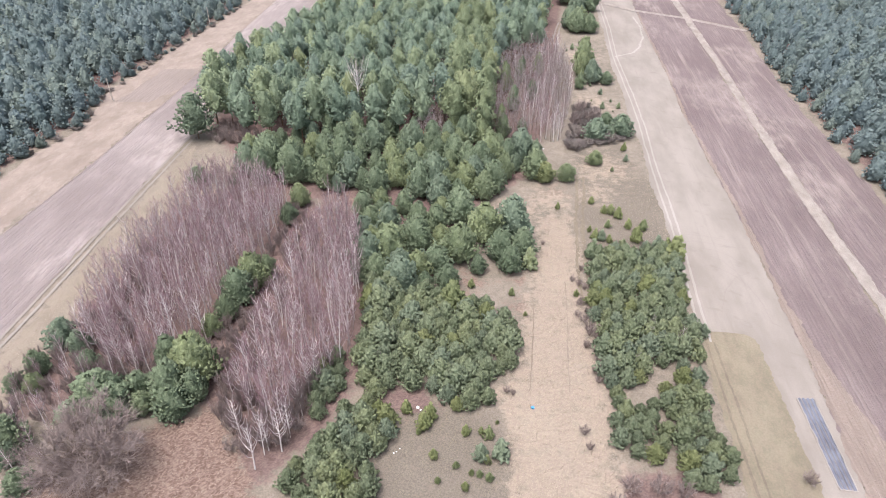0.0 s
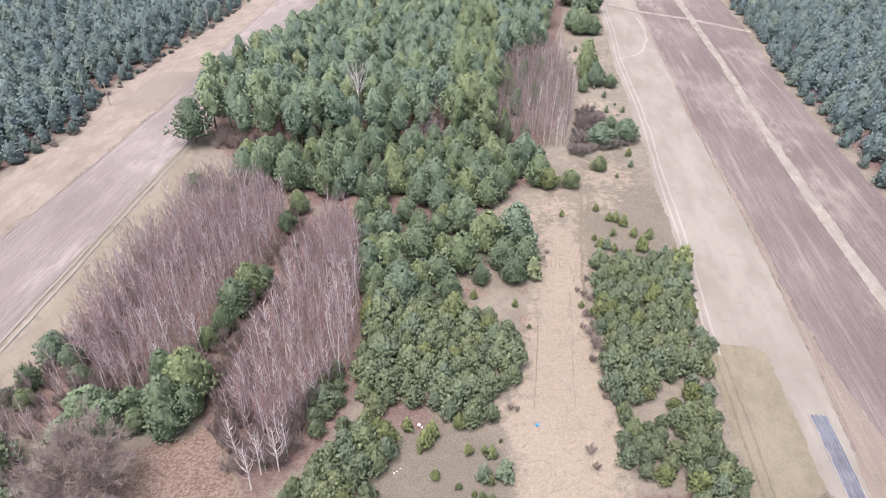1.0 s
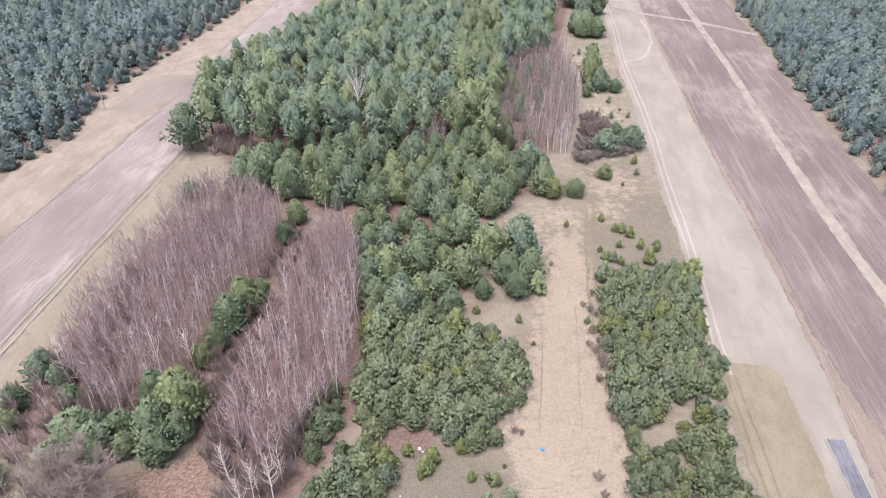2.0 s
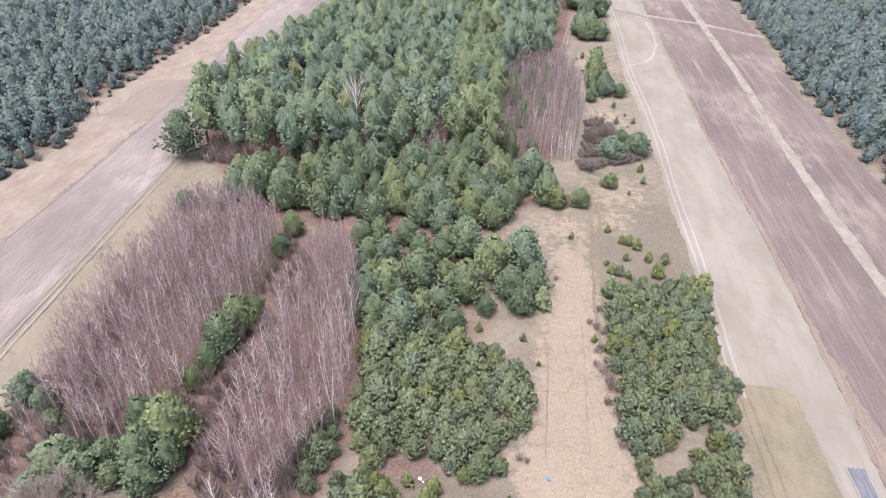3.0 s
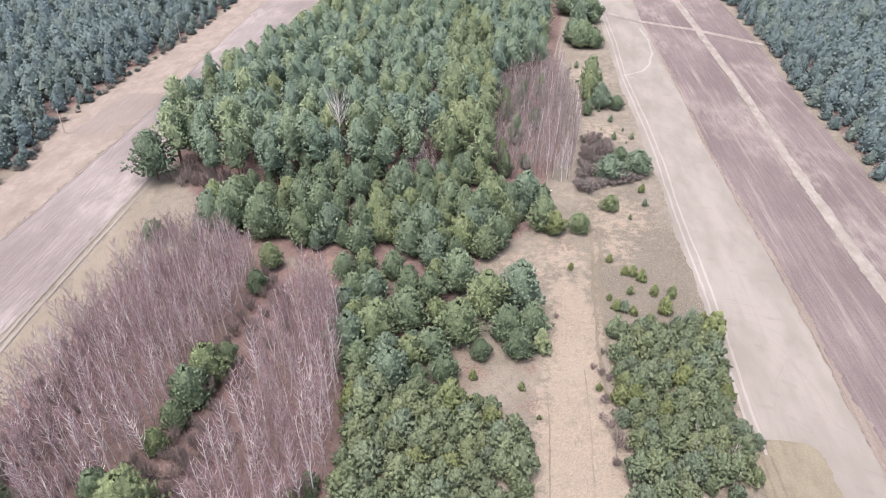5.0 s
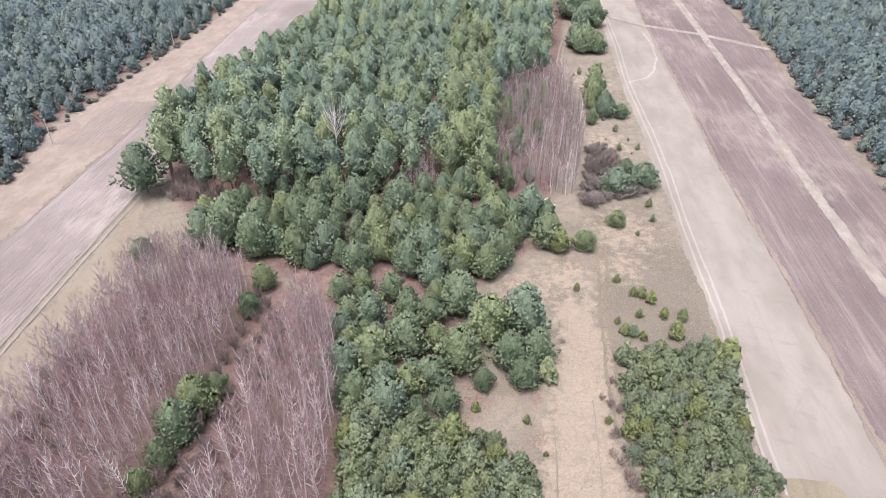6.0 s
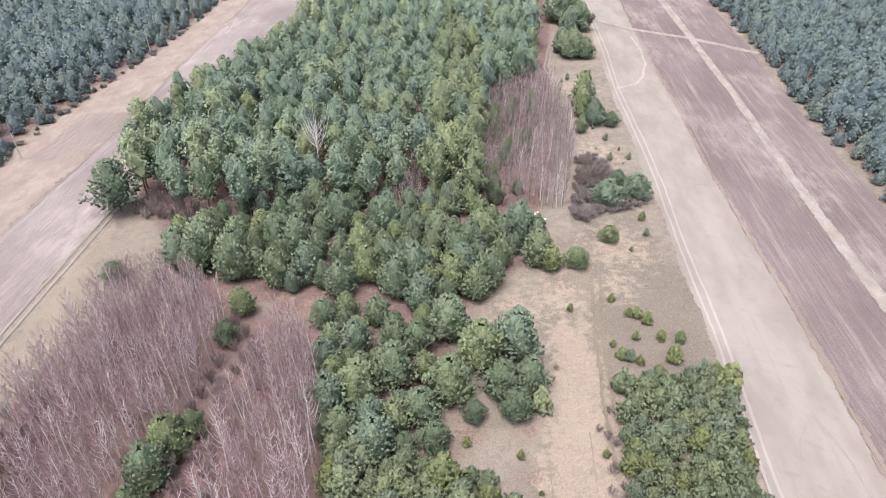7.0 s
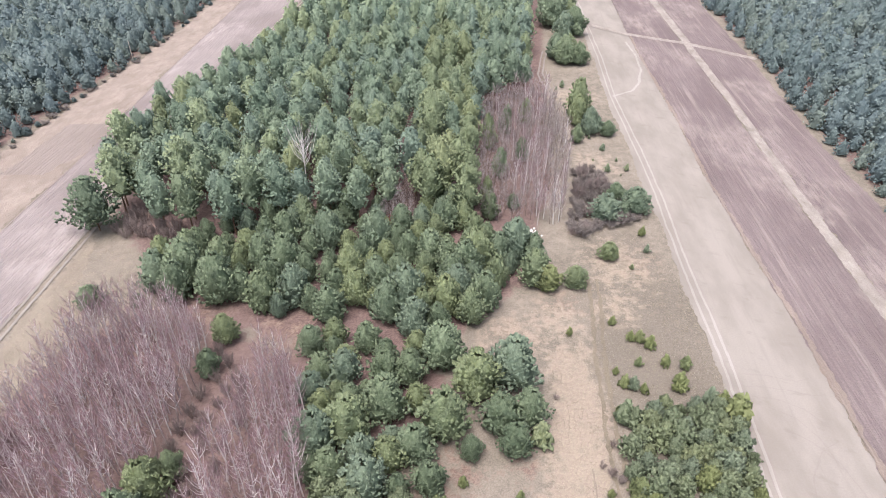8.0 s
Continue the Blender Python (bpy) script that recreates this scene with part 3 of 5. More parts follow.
def band(name, west, east, y0, y1, z, material, label, category, ragged=0.3, step=0.7, seed=1, columns=3):
    """A strip of land between two lines of the plan, with ragged edges."""
    rng = np.random.default_rng(seed)
    ys = list(np.arange(y0, min(y1, 420), step)) + ([] if y1 <= 420 else list(np.linspace(420, y1, 12)))
    verts, faces = [], []
    edges = [ragged * (0.7 * sway(len(ys), step, 9, rng) + 0.45 * sway(len(ys), step, 2, rng) + 0.35 * rng.normal(size=len(ys))) for _ in range(2)]
    for k, y in enumerate(ys):
        a = (west(y) if callable(west) else along(west, y)) + edges[0][k]
        b = (east(y) if callable(east) else along(east, y)) + edges[1][k]
        for c in range(columns + 1):
            edge = -0.03 if c in (0, columns) else 0.0
            verts.append((a + (b - a) * c / columns, y, z + edge))
    w = columns + 1
    for r in range(len(ys) - 1):
        for c in range(columns):
            k = r * w + c
            faces.append((k, k + 1, k + w + 1, k + w))
    return tagged(mesh_object(name, verts, faces, material), label, category, kind="structure")


def ribbon(name, pts, wide, z, material, label, category, seed=1, ragged=0.12, step=1.0):
    """A worn line on the ground along some points, with ragged edges."""
    rng = np.random.default_rng(seed)
    p = np.array(pts, float)
    d = np.r_[0, np.cumsum(np.hypot(*np.diff(p, axis=0).T))]
    s = np.arange(0, d[-1], step)
    x, y = np.interp(s, d, p[:, 0]), np.interp(s, d, p[:, 1])
    gx, gy = np.gradient(x), np.gradient(y)
    n = np.hypot(gx, gy)
    drift = sway(len(s), step, 9, rng) * 0.07
    verts, faces = [], []
    for k in range(len(s)):
        ox, oy = -gy[k] / n[k], gx[k] / n[k]
        for side in (-1, 1):
            q = drift[k] + side * wide / 2 * (1 + rng.normal() * ragged)
            verts.append((x[k] + ox * q, y[k] + oy * q, z))
        if k:
            b = 2 * k
            faces.append((b - 2, b - 1, b + 1, b))
    return tagged(mesh_object(name, verts, faces, material), label, category, kind="structure")


def shifted(line, dx):
    return [(x + dx, y) for x, y in line]


make_ground()
band("field_north", LINE_W, shifted(RUTS_W, -0.4), -60, 900, 0.0, FIELD_LEFT, "pale harrowed field with fine furrows", "field", seed=2)
band("fallow_strip", shifted(WOOD_W, 1.5), shifted(LINE_W, -0.3), 60, 900, -0.02, FALLOW, "dry fallow grass strip beside the wood", "field", seed=3, ragged=0.7)
band("verge_west", shifted(RUTS_W, 2.6), lambda y: along(RUTS_W, y) + 2.8 + 10.0 * min(1.0, (176 - y) / 30), 60, 176, -0.01, VERGE_PALE, "dry yellowish grass between field and birches", "grass", seed=12, ragged=0.8)
band("dug_patch", [(-118.5, 207), (-113, 248)], [(-106.0, 207), (-101.5, 220), (-101.0, 240)], 207, 240, 0.03, DUG, "darker dug patch in the fallow strip", "soil", seed=9, ragged=0.5)
band("road", SAND_W, SAND_E, -60, 900, 0.0, SAND, "wide trodden sandy track", "track", seed=4)
band("field_east", SAND_E, BAULK_W, -60, 900, 0.04, FIELD_RIGHT, "brown ploughed field with stubble streaks", "field", seed=5, ragged=0.3)
band("stubble_edge", shifted(SAND_E, -0.15), lambda y: along(SAND_E, y) + 0.9 + 11 * max(0.0, 1 - max(0.0, y - 50) / 62) ** 1.6, -60, 330, 0.07, STUBBLE, "tan stubble along the ploughed field's edge", "field", seed=10, ragged=0.3)
band("baulk", BAULK_W, BAULK_E, -60, 900, 0.07, BAULK, "pale dry grass baulk between two fields", "grass strip", seed=6, ragged=0.2)
band("field_far_east", BAULK_E, shifted(WOOD_E, -2.0), -60, 900, 0.04, FIELD_RIGHT, "brown ploughed field beside the wood", "field", seed=7, ragged=0.4)
GRASS_E = [(53.0, 20), (55.8, 60), (57.1, 76), (57.9, 88), (58.4, 95), (56.5, 96.5), (50.5, 97.2)]
band("verge", shifted(SAND_W, -1.0), GRASS_E, 10, 97.2, 0.04, VERGE, "yellowish grass verge beside the sandy track", "grass", seed=8, ragged=0.25, step=0.5)
for k, dx in enumerate((0.9, 2.5)):
    ribbon("wheel_rut", [(along(RUT_LINE, y) + dx - 0.9, y) for y in range(94, 400, 6)], 0.5, 0.05, RUT, "pale wheel rut worn into the sand", "rut", seed=20 + k)
    ribbon("wheel_rut", [(along(RUTS_W, y) + dx - 0.9, y) for y in range(60, 420, 6)], 0.6, 0.05, SAND, "pale wheel rut beside the harrowed field", "rut", seed=30 + k)
    ribbon("wheel_rut", [(along(SAND_W, y) + 0.3 + 1.7 * k, y) for y in range(40, 98, 6)], 0.4, 0.08, OLIVE, "grassy wheel rut on the verge", "rut", seed=35 + k, ragged=0.3)
    ribbon("wheel_rut", [(26.2 + 1.8 * k, 104), (26.9 + 1.8 * k, 118), (28.6 + 1.8 * k, 134), (31.0 + 1.8 * k, 150), (32.4 + 1.8 * k, 160)], 0.7, 0.03, OLIVE, "olive wheel rut in the meadow", "rut", seed=45 + k, ragged=0.4)
    ribbon("wheel_rut", [(39.6 + 1.7 * k, 262), (38.2 + 1.7 * k, 284), (41.5 + 1.7 * k, 300), (44.0 + 1.7 * k, 311)], 0.6, 0.03, SCUFF, "brown wheel rut between pines", "rut", seed=47 + k, ragged=0.3)
ribbon("old_furrow", [(13.6, 80), (14.1, 84.5), (15.6, 100.2), (16.2, 106)], 0.22, 0.03, FURROW, "dark old furrow in the straw", "furrow", seed=50, ragged=0.5)
ribbon("old_furrow", [(20.6, 80), (20.9, 84.8), (22.9, 104.1), (23.4, 112)], 0.2, 0.03, FURROW, "dark old furrow in the straw", "furrow", seed=51, ragged=0.5)
ribbon("cross_track", [(67.6, 350), (81.6, 334), (93, 327), (105.6, 320), (127.5, 300)], 3.2, 0.14, BAULK, "pale dirt track across the fields", "track", seed=40)
ribbon("field_line", [(along(LINE_W, y), y) for y in range(60, 420, 8)], 0.35, 0.04, DUG, "thin dark furrow along the field's edge", "furrow", seed=41)
for k, pts in enumerate((
    [(53.5, 128.5), (57.5, 128.2), (61, 127.6), (64.5, 126.3), (67, 126.5)],
    [(54, 126.3), (58, 125.6), (62, 123.2), (64.5, 119)],
    [(56, 124), (59.5, 121.5), (61.5, 117), (62, 111)],
    [(54.5, 131.5), (59, 131), (63.5, 129.5), (66.5, 130.5)],
    [(57, 119), (60, 116.5), (62.5, 112), (63.2, 106), (62.8, 100)],
    [(54.5, 104), (57, 110), (60.5, 114.5), (65, 117)],
    [(66.1, 257.4), (68.8, 252.2), (71.9, 246.5), (76.4, 236.8)],
    [(66.3, 254.1), (68.9, 247.7), (72.9, 241.5), (75.5, 236.0)],
    [(65.3, 311), (70.5, 316), (74.7, 317.5), (78.9, 315.0), (80.5, 307.6)],
    [(66, 301.7), (70.4, 302.2), (73.9, 300.2), (76.5, 294)],
)):
    ribbon("tyre_mark", pts, 0.22, 0.025 + 0.004 * k, SCUFF, "dark curved tyre mark in the sand", "tyre mark", seed=60 + k, ragged=0.5, step=0.6)
ribbon("side_track", [(80.3, 322), (80.3, 306.7), (78.1, 289.3), (73.6, 274.9), (69.2, 267.4), (64.5, 264.3), (61.0, 262.0)], 0.8, 0.02, RUT, "pale curved vehicle track in the sand", "track", seed=70, ragged=0.3)


# ---------------------------------------------------------------- kinds of trees
def pine_pieces(material, **shape):
    def pieces():
        trunk, crown = pine_shape(**shape)
        return (("trunk", trunk, PINE_BARK), ("crown", crown, material))
    return pieces


YOUNG_SHAPE = dict(h=4.4, base=0.15, rad=2.0, clumps=215, size=0.66, points=7, p=1.7, q=0.7, rise=1.3, fat=0.34, core=0.52, ragged=0.25)


def young_pine(x, y, h, rng, group, material=YOUNG, label="bushy young pine with upright pale green shoots"):
    v = int(rng.integers(6))
    kind = "young_pine" if material is YOUNG else "yellowish_young_pine"
    return plant(kind, v, pine_pieces(material, seed=100 + v, **YOUNG_SHAPE), x, y, h / 4.3 * rng.uniform(0.92, 1.08), label, "pine tree", group, rng)


def medium_pine(x, y, h, wide, rng, group, material=MEDIUM, label="dense rounded pine with dark green needles"):
    v = int(rng.integers(6))
    kind = {MEDIUM: "pine", YELLOW: "yellowish_pine", FAR_HAZE: "small_pine"}[material]
    p = pine_pieces(material, seed=200 + v, h=7.0, base=0.4, rad=2.95, clumps=330, size=0.62, p=1.8, q=0.65, core=0.76, points=6, core_cells=(9, 13), uneven=0.13, ragged=0.11, fat=0.35, rise=0.9)
    return plant(kind, v, p, x, y, wide / 6.0, label, "pine tree", group, rng, tall=h / 7.0 / (wide / 6.0))


def tall_pine(x, y, h, rng, group, yellow=False):
    v = int(rng.integers(7))
    p = pine_pieces(TALL_YELLOW if yellow else TALL_HAZE, seed=300 + v, h=18.0, base=6.0, rad=3.6, clumps=310, size=0.8, points=5, p=2.0, q=0.64, low=0.5, uneven=0.24, core_cells=(9, 9), core=0.7, ragged=0.11, lobes=0.22, fat=0.38, rise=0.8)
    kind, label = ("yellowish_tall_pine", "tall forest pine with a yellowish green crown") if yellow else ("tall_pine", "tall forest pine with a tapering dark green crown")
    return plant(kind, v, p, x, y, h / 18.0, label, "pine tree", group, rng)


def lone_pine(x, y, rng):
    p = pine_pieces(MEDIUM, seed=391, h=14.5, base=2.8, rad=5.4, clumps=560, size=0.8, p=2.0, q=0.75, low=0.6, uneven=0.16, core=0.62, lobes=0.36, fat=0.4, core_cells=(10, 12), ragged=0.14)
    return plant("lone_pine", 0, p, x, y, 1.0, "broad old pine standing apart at the forest's corner", "pine tree", "", rng)


def birch(x, y, h, rng, group, label="bare birch with white trunk and reddish twigs"):
    v = int(rng.integers(8))
    def pieces():
        trunk, limb, twig = birch_shape(400 + v, 11.0)
        return (("trunk", trunk, BIRCH_BARK), ("branchwork", limb, BIRCH_BARK), ("crown", twig, BIRCH_TWIG))
    return plant("birch", v, pieces, x, y, h / 11.0, label, "birch tree", group, rng)


def white_birch(x, y, h, rng, group, label="bare birch with a clean white trunk"):
    v = int(rng.integers(3))
    def pieces():
        trunk, limb, twig = birch_shape(450 + v, 11.0, 1.15, 22, 28, 0.25, 1.05)
        return (("trunk", trunk, CLEAN_BARK), ("branchwork", limb, CLEAN_BARK), ("crown", twig, BIRCH_TWIG))
    return plant("white_birch", v, pieces, x, y, h / 11.0, label, "birch tree", group, rng)


def forest_birch(x, y, rng):
    def pieces():
        trunk, limb, twig = birch_shape(471, 19.5, 2.0, 26, 26, 0.62, 0.85)
        return (("trunk", trunk, CLEAN_BARK), ("branchwork", limb, CLEAN_BARK), ("crown", twig, BIRCH_TWIG))
    return plant("tall_birch", 0, pieces, x, y, 1.0, "tall bare birch with pale limbs among forest pines", "birch tree", "", rng)


def thicket_bush(x, y, h, wide, rng, group, label="dense dark thicket bush beside pines"):
    v = int(rng.integers(3))
    def pieces():
        stem, twig = bush_shape(620 + v, 2.0, 2.0, 26, 44, 0.1)
        return (("stem", stem, BROWN_BARK), ("crown", twig, DARK_TWIG))
    return plant("thicket_bush", v, pieces, x, y, wide / 4.4, label, "bush", group, rng, tall=h / 2.0 / (wide / 4.4))


def sapling(x, y, h, rng, group, label="slim bare deciduous tree with brown twigs"):
    v = int(rng.integers(6))
    def pieces():
        trunk, limb, twig = birch_shape(500 + v, 9.0, 0.9, 14, 28, 0.15, 0.8, 0.04)
        return (("trunk", trunk, BROWN_BARK), ("branchwork", limb, BROWN_BARK), ("crown", twig, GREY_TWIG))
    return plant("bare_tree", v, pieces, x, y, h / 9.0, label, "bare tree", group, rng)


def bare_bush(x, y, h, wide, rng, group="", label="bare brown bush with fine twigs"):
    v = int(rng.integers(4))
    def pieces():
        stem, twig = bush_shape(600 + v, 2.0, 2.0, 18, 30, 0.075)
        return (("stem", stem, BROWN_BARK), ("crown", twig, BROWN_TWIG))
    return plant("bare_bush", v, pieces, x, y, wide / 4.4, label, "bush", group, rng, tall=h / 2.0 / (wide / 4.4))


def seedling(x, y, wide, rng, yellow, group="pine seedlings in the meadow"):
    v = int(rng.integers(4))
    p = pine_pieces(YELLOW if yellow else YOUNG, seed=700 + v, h=1.7, base=0.05, rad=0.7, clumps=60, size=0.28, p=1.4, q=0.75, limbs=4, rise=1.0)
    label = "small yellowish pine seedling standing in dry grass" if yellow else "small green pine seedling standing in dry grass"
    return plant("pine_seedling", v + 10 * yellow, p, x, y, wide / 1.7, label, "pine seedling", group, rng)


# ---------------------------------------------------------------- young plantations
CENTRAL = [(-19.4, 105.4), (-15.2, 109.0), (-5.5, 106.5), (-3.6, 104.2), (5.0, 102.7), (7.2, 100.1), (11.8, 97.7), (11.9, 89.6), (10.3, 83.7), (7.2, 81.5), (6.6, 76.2), (1.9, 73.9), (-1.0, 76.5), (-8.0, 80.2), (-10.9, 79.4), (-11.5, 76.1), (-15.0, 77.3), (-16.2, 82.6), (-18.1, 89.9), (-16.8, 94.8), (-18.7, 99.9)]
LOWER = [(-16.9, 76.8), (-13.1, 77.0), (-10.0, 70.9), (-11.2, 65.3), (-11.1, 61.1), (-12.6, 56.1), (-15.1, 49), (-20.3, 52), (-24.7, 58.6), (-25.5, 62.1), (-22.1, 66.5), (-18.3, 70.6), (-19.6, 73.0)]
EDGE = [(-24.9, 82.8), (-21.1, 87.3), (-19.4, 80.2), (-22.1, 71.2), (-24.2, 74.8)]
STRIP_N = [(30.9, 119.8), (37.4, 124.6), (48.3, 122.3), (49.0, 110.1), (44.8, 99.0), (48.0, 95.8), (46.9, 90.2), (43.3, 86.4), (35.0, 85.4), (30.7, 79.1), (27.8, 79.0), (27.3, 84.4), (27.3, 93.3), (28.0, 103.6)]
STRIP_S = [(27.9, 78.6), (33.3, 76.9), (39.8, 83.8), (43.6, 83.2), (44.0, 75.5), (42.3, 72.4), (44.5, 68.0), (42.7, 63.2), (39.7, 61.1), (36.5, 61.5), (36.1, 66.1), (29.2, 66.3), (25.9, 70.1)]
rng = np.random.default_rng(11)
spots = []
for poly, gap, low, high, group in (
    (CENTRAL, 2.25, 3.2, 5.8, "young pines of the central plantation"),
    (LOWER, 2.1, 3.2, 5.2, "young pines beside the birches"),
    (EDGE, 1.9, 3.0, 4.6, "young pines beside the birches"),
    (STRIP_N, 2.15, 3.0, 5.0, "young pines beside the sandy track"),
    (STRIP_S, 2.05, 3.0, 4.5, "young pines beside the sandy track"),
):
    for x, y in scatter(poly, gap, rng):
        deep = min(1.0, max(0.0, float(depth_in(poly, np.array(x), np.array(y))) / 4))
        spots.append((y, x, low + (high - low) * (0.6 * rng.random() + 0.4 * deep), rng.random() < (0.15 if deep < 0.3 else 0.04), group))
rest = []
for k, (y, x, h, yellow, group) in enumerate(sorted(spots)):
    if yellow:
        young_pine(x, y, h, rng, group, YELLOW, "bushy young pine with yellowish green shoots")
    elif k < 310:
        young_pine(x, y, h, rng, group)
    else:
        rest.append((x, y, h / 4.3))
shapes = [(pine_shape(100 + k, **YOUNG_SHAPE), (("trunks", PINE_BARK), ("crowns", YOUNG))) for k in range(6)]
if rest:
    wood("young_pine_thicket", shapes, [r[:2] for r in rest], [r[2] for r in rest], "thicket of bushy young green pines", "young pines", 20)

# ---------------------------------------------------------------- group of rounded pines in the middle
MIDDLE = [(-23.6, 137.7, 5.1), (-19.5, 139.9, 4.7), (-13.2, 138.3, 6.2), (-16.9, 130.4, 6.8), (-9.6, 130.4, 5.9), (-5.2, 130.3, 5.9), (0.5, 134.5, 7.5), (-19.7, 122.8, 5.5), (-14.9, 118.0, 7.5), (-9.2, 122.7, 6.9), (-3.5, 123.8, 5.6), (0.4, 119.0, 8.1), (6.3, 127.5, 7.7), (12.8, 130.1, 8.3), (9.9, 119.5, 6.3), (14.6, 121.2, 6.4), (4.7, 114.0, 3.9), (11.7, 115.0, 3.6), (-16.7, 109.7, 5.4), (-8.1, 112.1, 6.3), (-1.8, 108.3, 5.3), (-11.5, 107.7, 4.9), (-6.6, 107.2, 4.5), (-20.8, 130.5, 4.6), (-12.3, 112.5, 5.0), (-20.2, 115.5, 5.2)]
rng = np.random.default_rng(12)
for x, y, w in MIDDLE:
    medium_pine(x, y + 0.4, min(9.5, 1.1 * w + 0.8), w * 1.1, rng, "rounded pines in the middle of the plot")

MIDFILL = [(-25, 139), (-3, 137.5), (0, 128), (-4, 118), (-4, 111), (-20, 107), (-22, 125)]
for x, y in scatter(MIDFILL, 3.0, rng):
    if all((x - a) ** 2 + (y - c) ** 2 > (0.4 * w + 1.0) ** 2 for a, c, w in MIDDLE):
        medium_pine(x, y, rng.uniform(4.2, 5.8), rng.uniform(4.0, 5.0), rng, "rounded pines in the middle of the plot")

# ---------------------------------------------------------------- belt of pines before the forest
BELT = [(-60.5, 157.3), (-57.0, 165), (-54.1, 171), (-42.4, 174), (-35.1, 178), (-21.9, 179), (-14.4, 177), (-4.4, 180), (7.2, 180), (11.9, 172), (19.4, 169.2), (24.6, 164.7), (18.8, 156), (11.9, 156), (8.0, 147.5), (2.4, 143), (-3.9, 140.6), (-8.0, 141.4), (-12.6, 148), (-20.2, 148), (-23.1, 145.6), (-31.9, 147.3), (-37.6, 153), (-42.0, 153), (-48.2, 151.8), (-57.2, 155)]
rng = np.random.default_rng(13)
for x, y in scatter(BELT, 4.1, rng):
    h = rng.uniform(6.0, 9.6) * (0.88 if y > 169 else 1.0)
    medium_pine(x, y, h, h * rng.uniform(0.66, 0.8), rng, "pines of the belt before the forest")
medium_pine(22.9, 157.0, 5.6, 6.6, rng, "pines at the meadow's end", YELLOW, "rounded pine with yellowish green needles")
medium_pine(29.0, 157.7, 5.4, 6.0, rng, "pines at the meadow's end")

# ---------------------------------------------------------------- tall forest
FOREST = [(-75, 183), (-62.4, 177), (-55.1, 176), (-43.6, 178), (-35.3, 177), (-26.4, 178), (-19.9, 181), (-11.8, 179), (-4.5, 183), (7.2, 181), (9.0, 212), (15, 246), (30, 262), (38, 322), (49, 405), (-46, 405), (-55, 322), (-65, 268), (-73, 253), (-82, 233), (-84, 205)]
LANE = [(-13.5, 171), (-7.0, 171), (-5.6, 190), (-5.6, 232), (-9.8, 232), (-11.8, 190)]
BIRCH_GAP = [(-35.5, 184), (-28.5, 184), (-28.0, 191), (-36.0, 191)]
rng = np.random.default_rng(14)
far_places, far_sizes = [], []
near = 0
for x, y in sorted(scatter(FOREST, 4.9, rng, [LANE, BIRCH_GAP]), key=lambda p: p[1]):
    h = rng.uniform(14.5, 19.5) if depth_in(FOREST, np.array(x), np.array(y)) > 5 else rng.uniform(15.5, 19.0)
    if near < 290:
        tall_pine(x, y, h, rng, "tall pines of the forest", -4 < x < 11 and rng.random() < 0.75 or rng.random() < 0.12)
        near += 1
    else:
        far_places.append((x, y)), far_sizes.append(h / 18)
lone_pine(-80.0, 179.5, rng)
FRONT = [(-56, 172), (-40, 177), (-20, 180), (10, 178), (9, 190), (-6, 190), (-30, 186), (-54, 184)]
for x, y in scatter(FRONT, 4.6, rng, [LANE]):
    h = rng.uniform(5.0, 9.0)
    medium_pine(x, y, h, h * rng.uniform(0.62, 0.78), rng, "younger pines at the forest's foot", label="younger green pine at the forest's foot")


for x, y in scatter([(-13, 178), (-6, 178), (-5, 196), (-6, 226), (-9.5, 226), (-11.5, 196)], 1.8, rng):
    sapling(x, y, rng.uniform(6.0, 10.0), rng, "bare trees in the forest lane", "slim bare tree in the forest lane")


def far_shapes(first, h, base, rad, material, point=1.5, count=6):
    out = []
    for k in range(count):
        soups = pine_shape(first + k, h, base, rad, 82, 1.02, 5, 0.7, point, 0.72, 0, 0.22, 0.74, (6, 8), 0.12, 0.8, 0.45, 0.2)
        out.append((soups, (("trunks", PINE_BARK), ("crowns", material))))
    return out


wood("forest", far_shapes(310, 18.0, 6.5, 3.3, TALL_HAZE, 2.0), far_places, far_sizes, "dense pine forest with dark green crowns", "forest", 21)

# ---------------------------------------------------------------- woods on both sides
rng = np.random.default_rng(15)
west = [(along(WOOD_W, y), y) for y in range(150, 411, 10)] + [(-300, 410), (-140, 150)]
places = scatter(west, 4.8, rng)
sizes = [(0.55 + 0.5 * min(1, max(0, along(WOOD_W, y) - x) / 16)) * rng.uniform(0.7, 1.2) for x, y in places]
wood("wood_west", far_shapes(330, 10.0, 0.6, 4.1, FAR_HAZE, 1.7), places, sizes, "dark green pine wood along the fields", "forest", 22)
east = [(along(WOOD_E, y), y) for y in range(140, 411, 10)] + [(256, 410), (125, 140)]
places = scatter(east, 4.8, rng)
sizes = [(0.6 + 0.45 * min(1, max(0, x - along(WOOD_E, y)) / 14)) * rng.uniform(0.7, 1.2) for x, y in places]
wood("wood_east", far_shapes(340, 9.0, 0.5, 4.1, FAR_HAZE, 1.7), places, sizes, "dark green pine wood behind the ploughed field", "forest", 23)

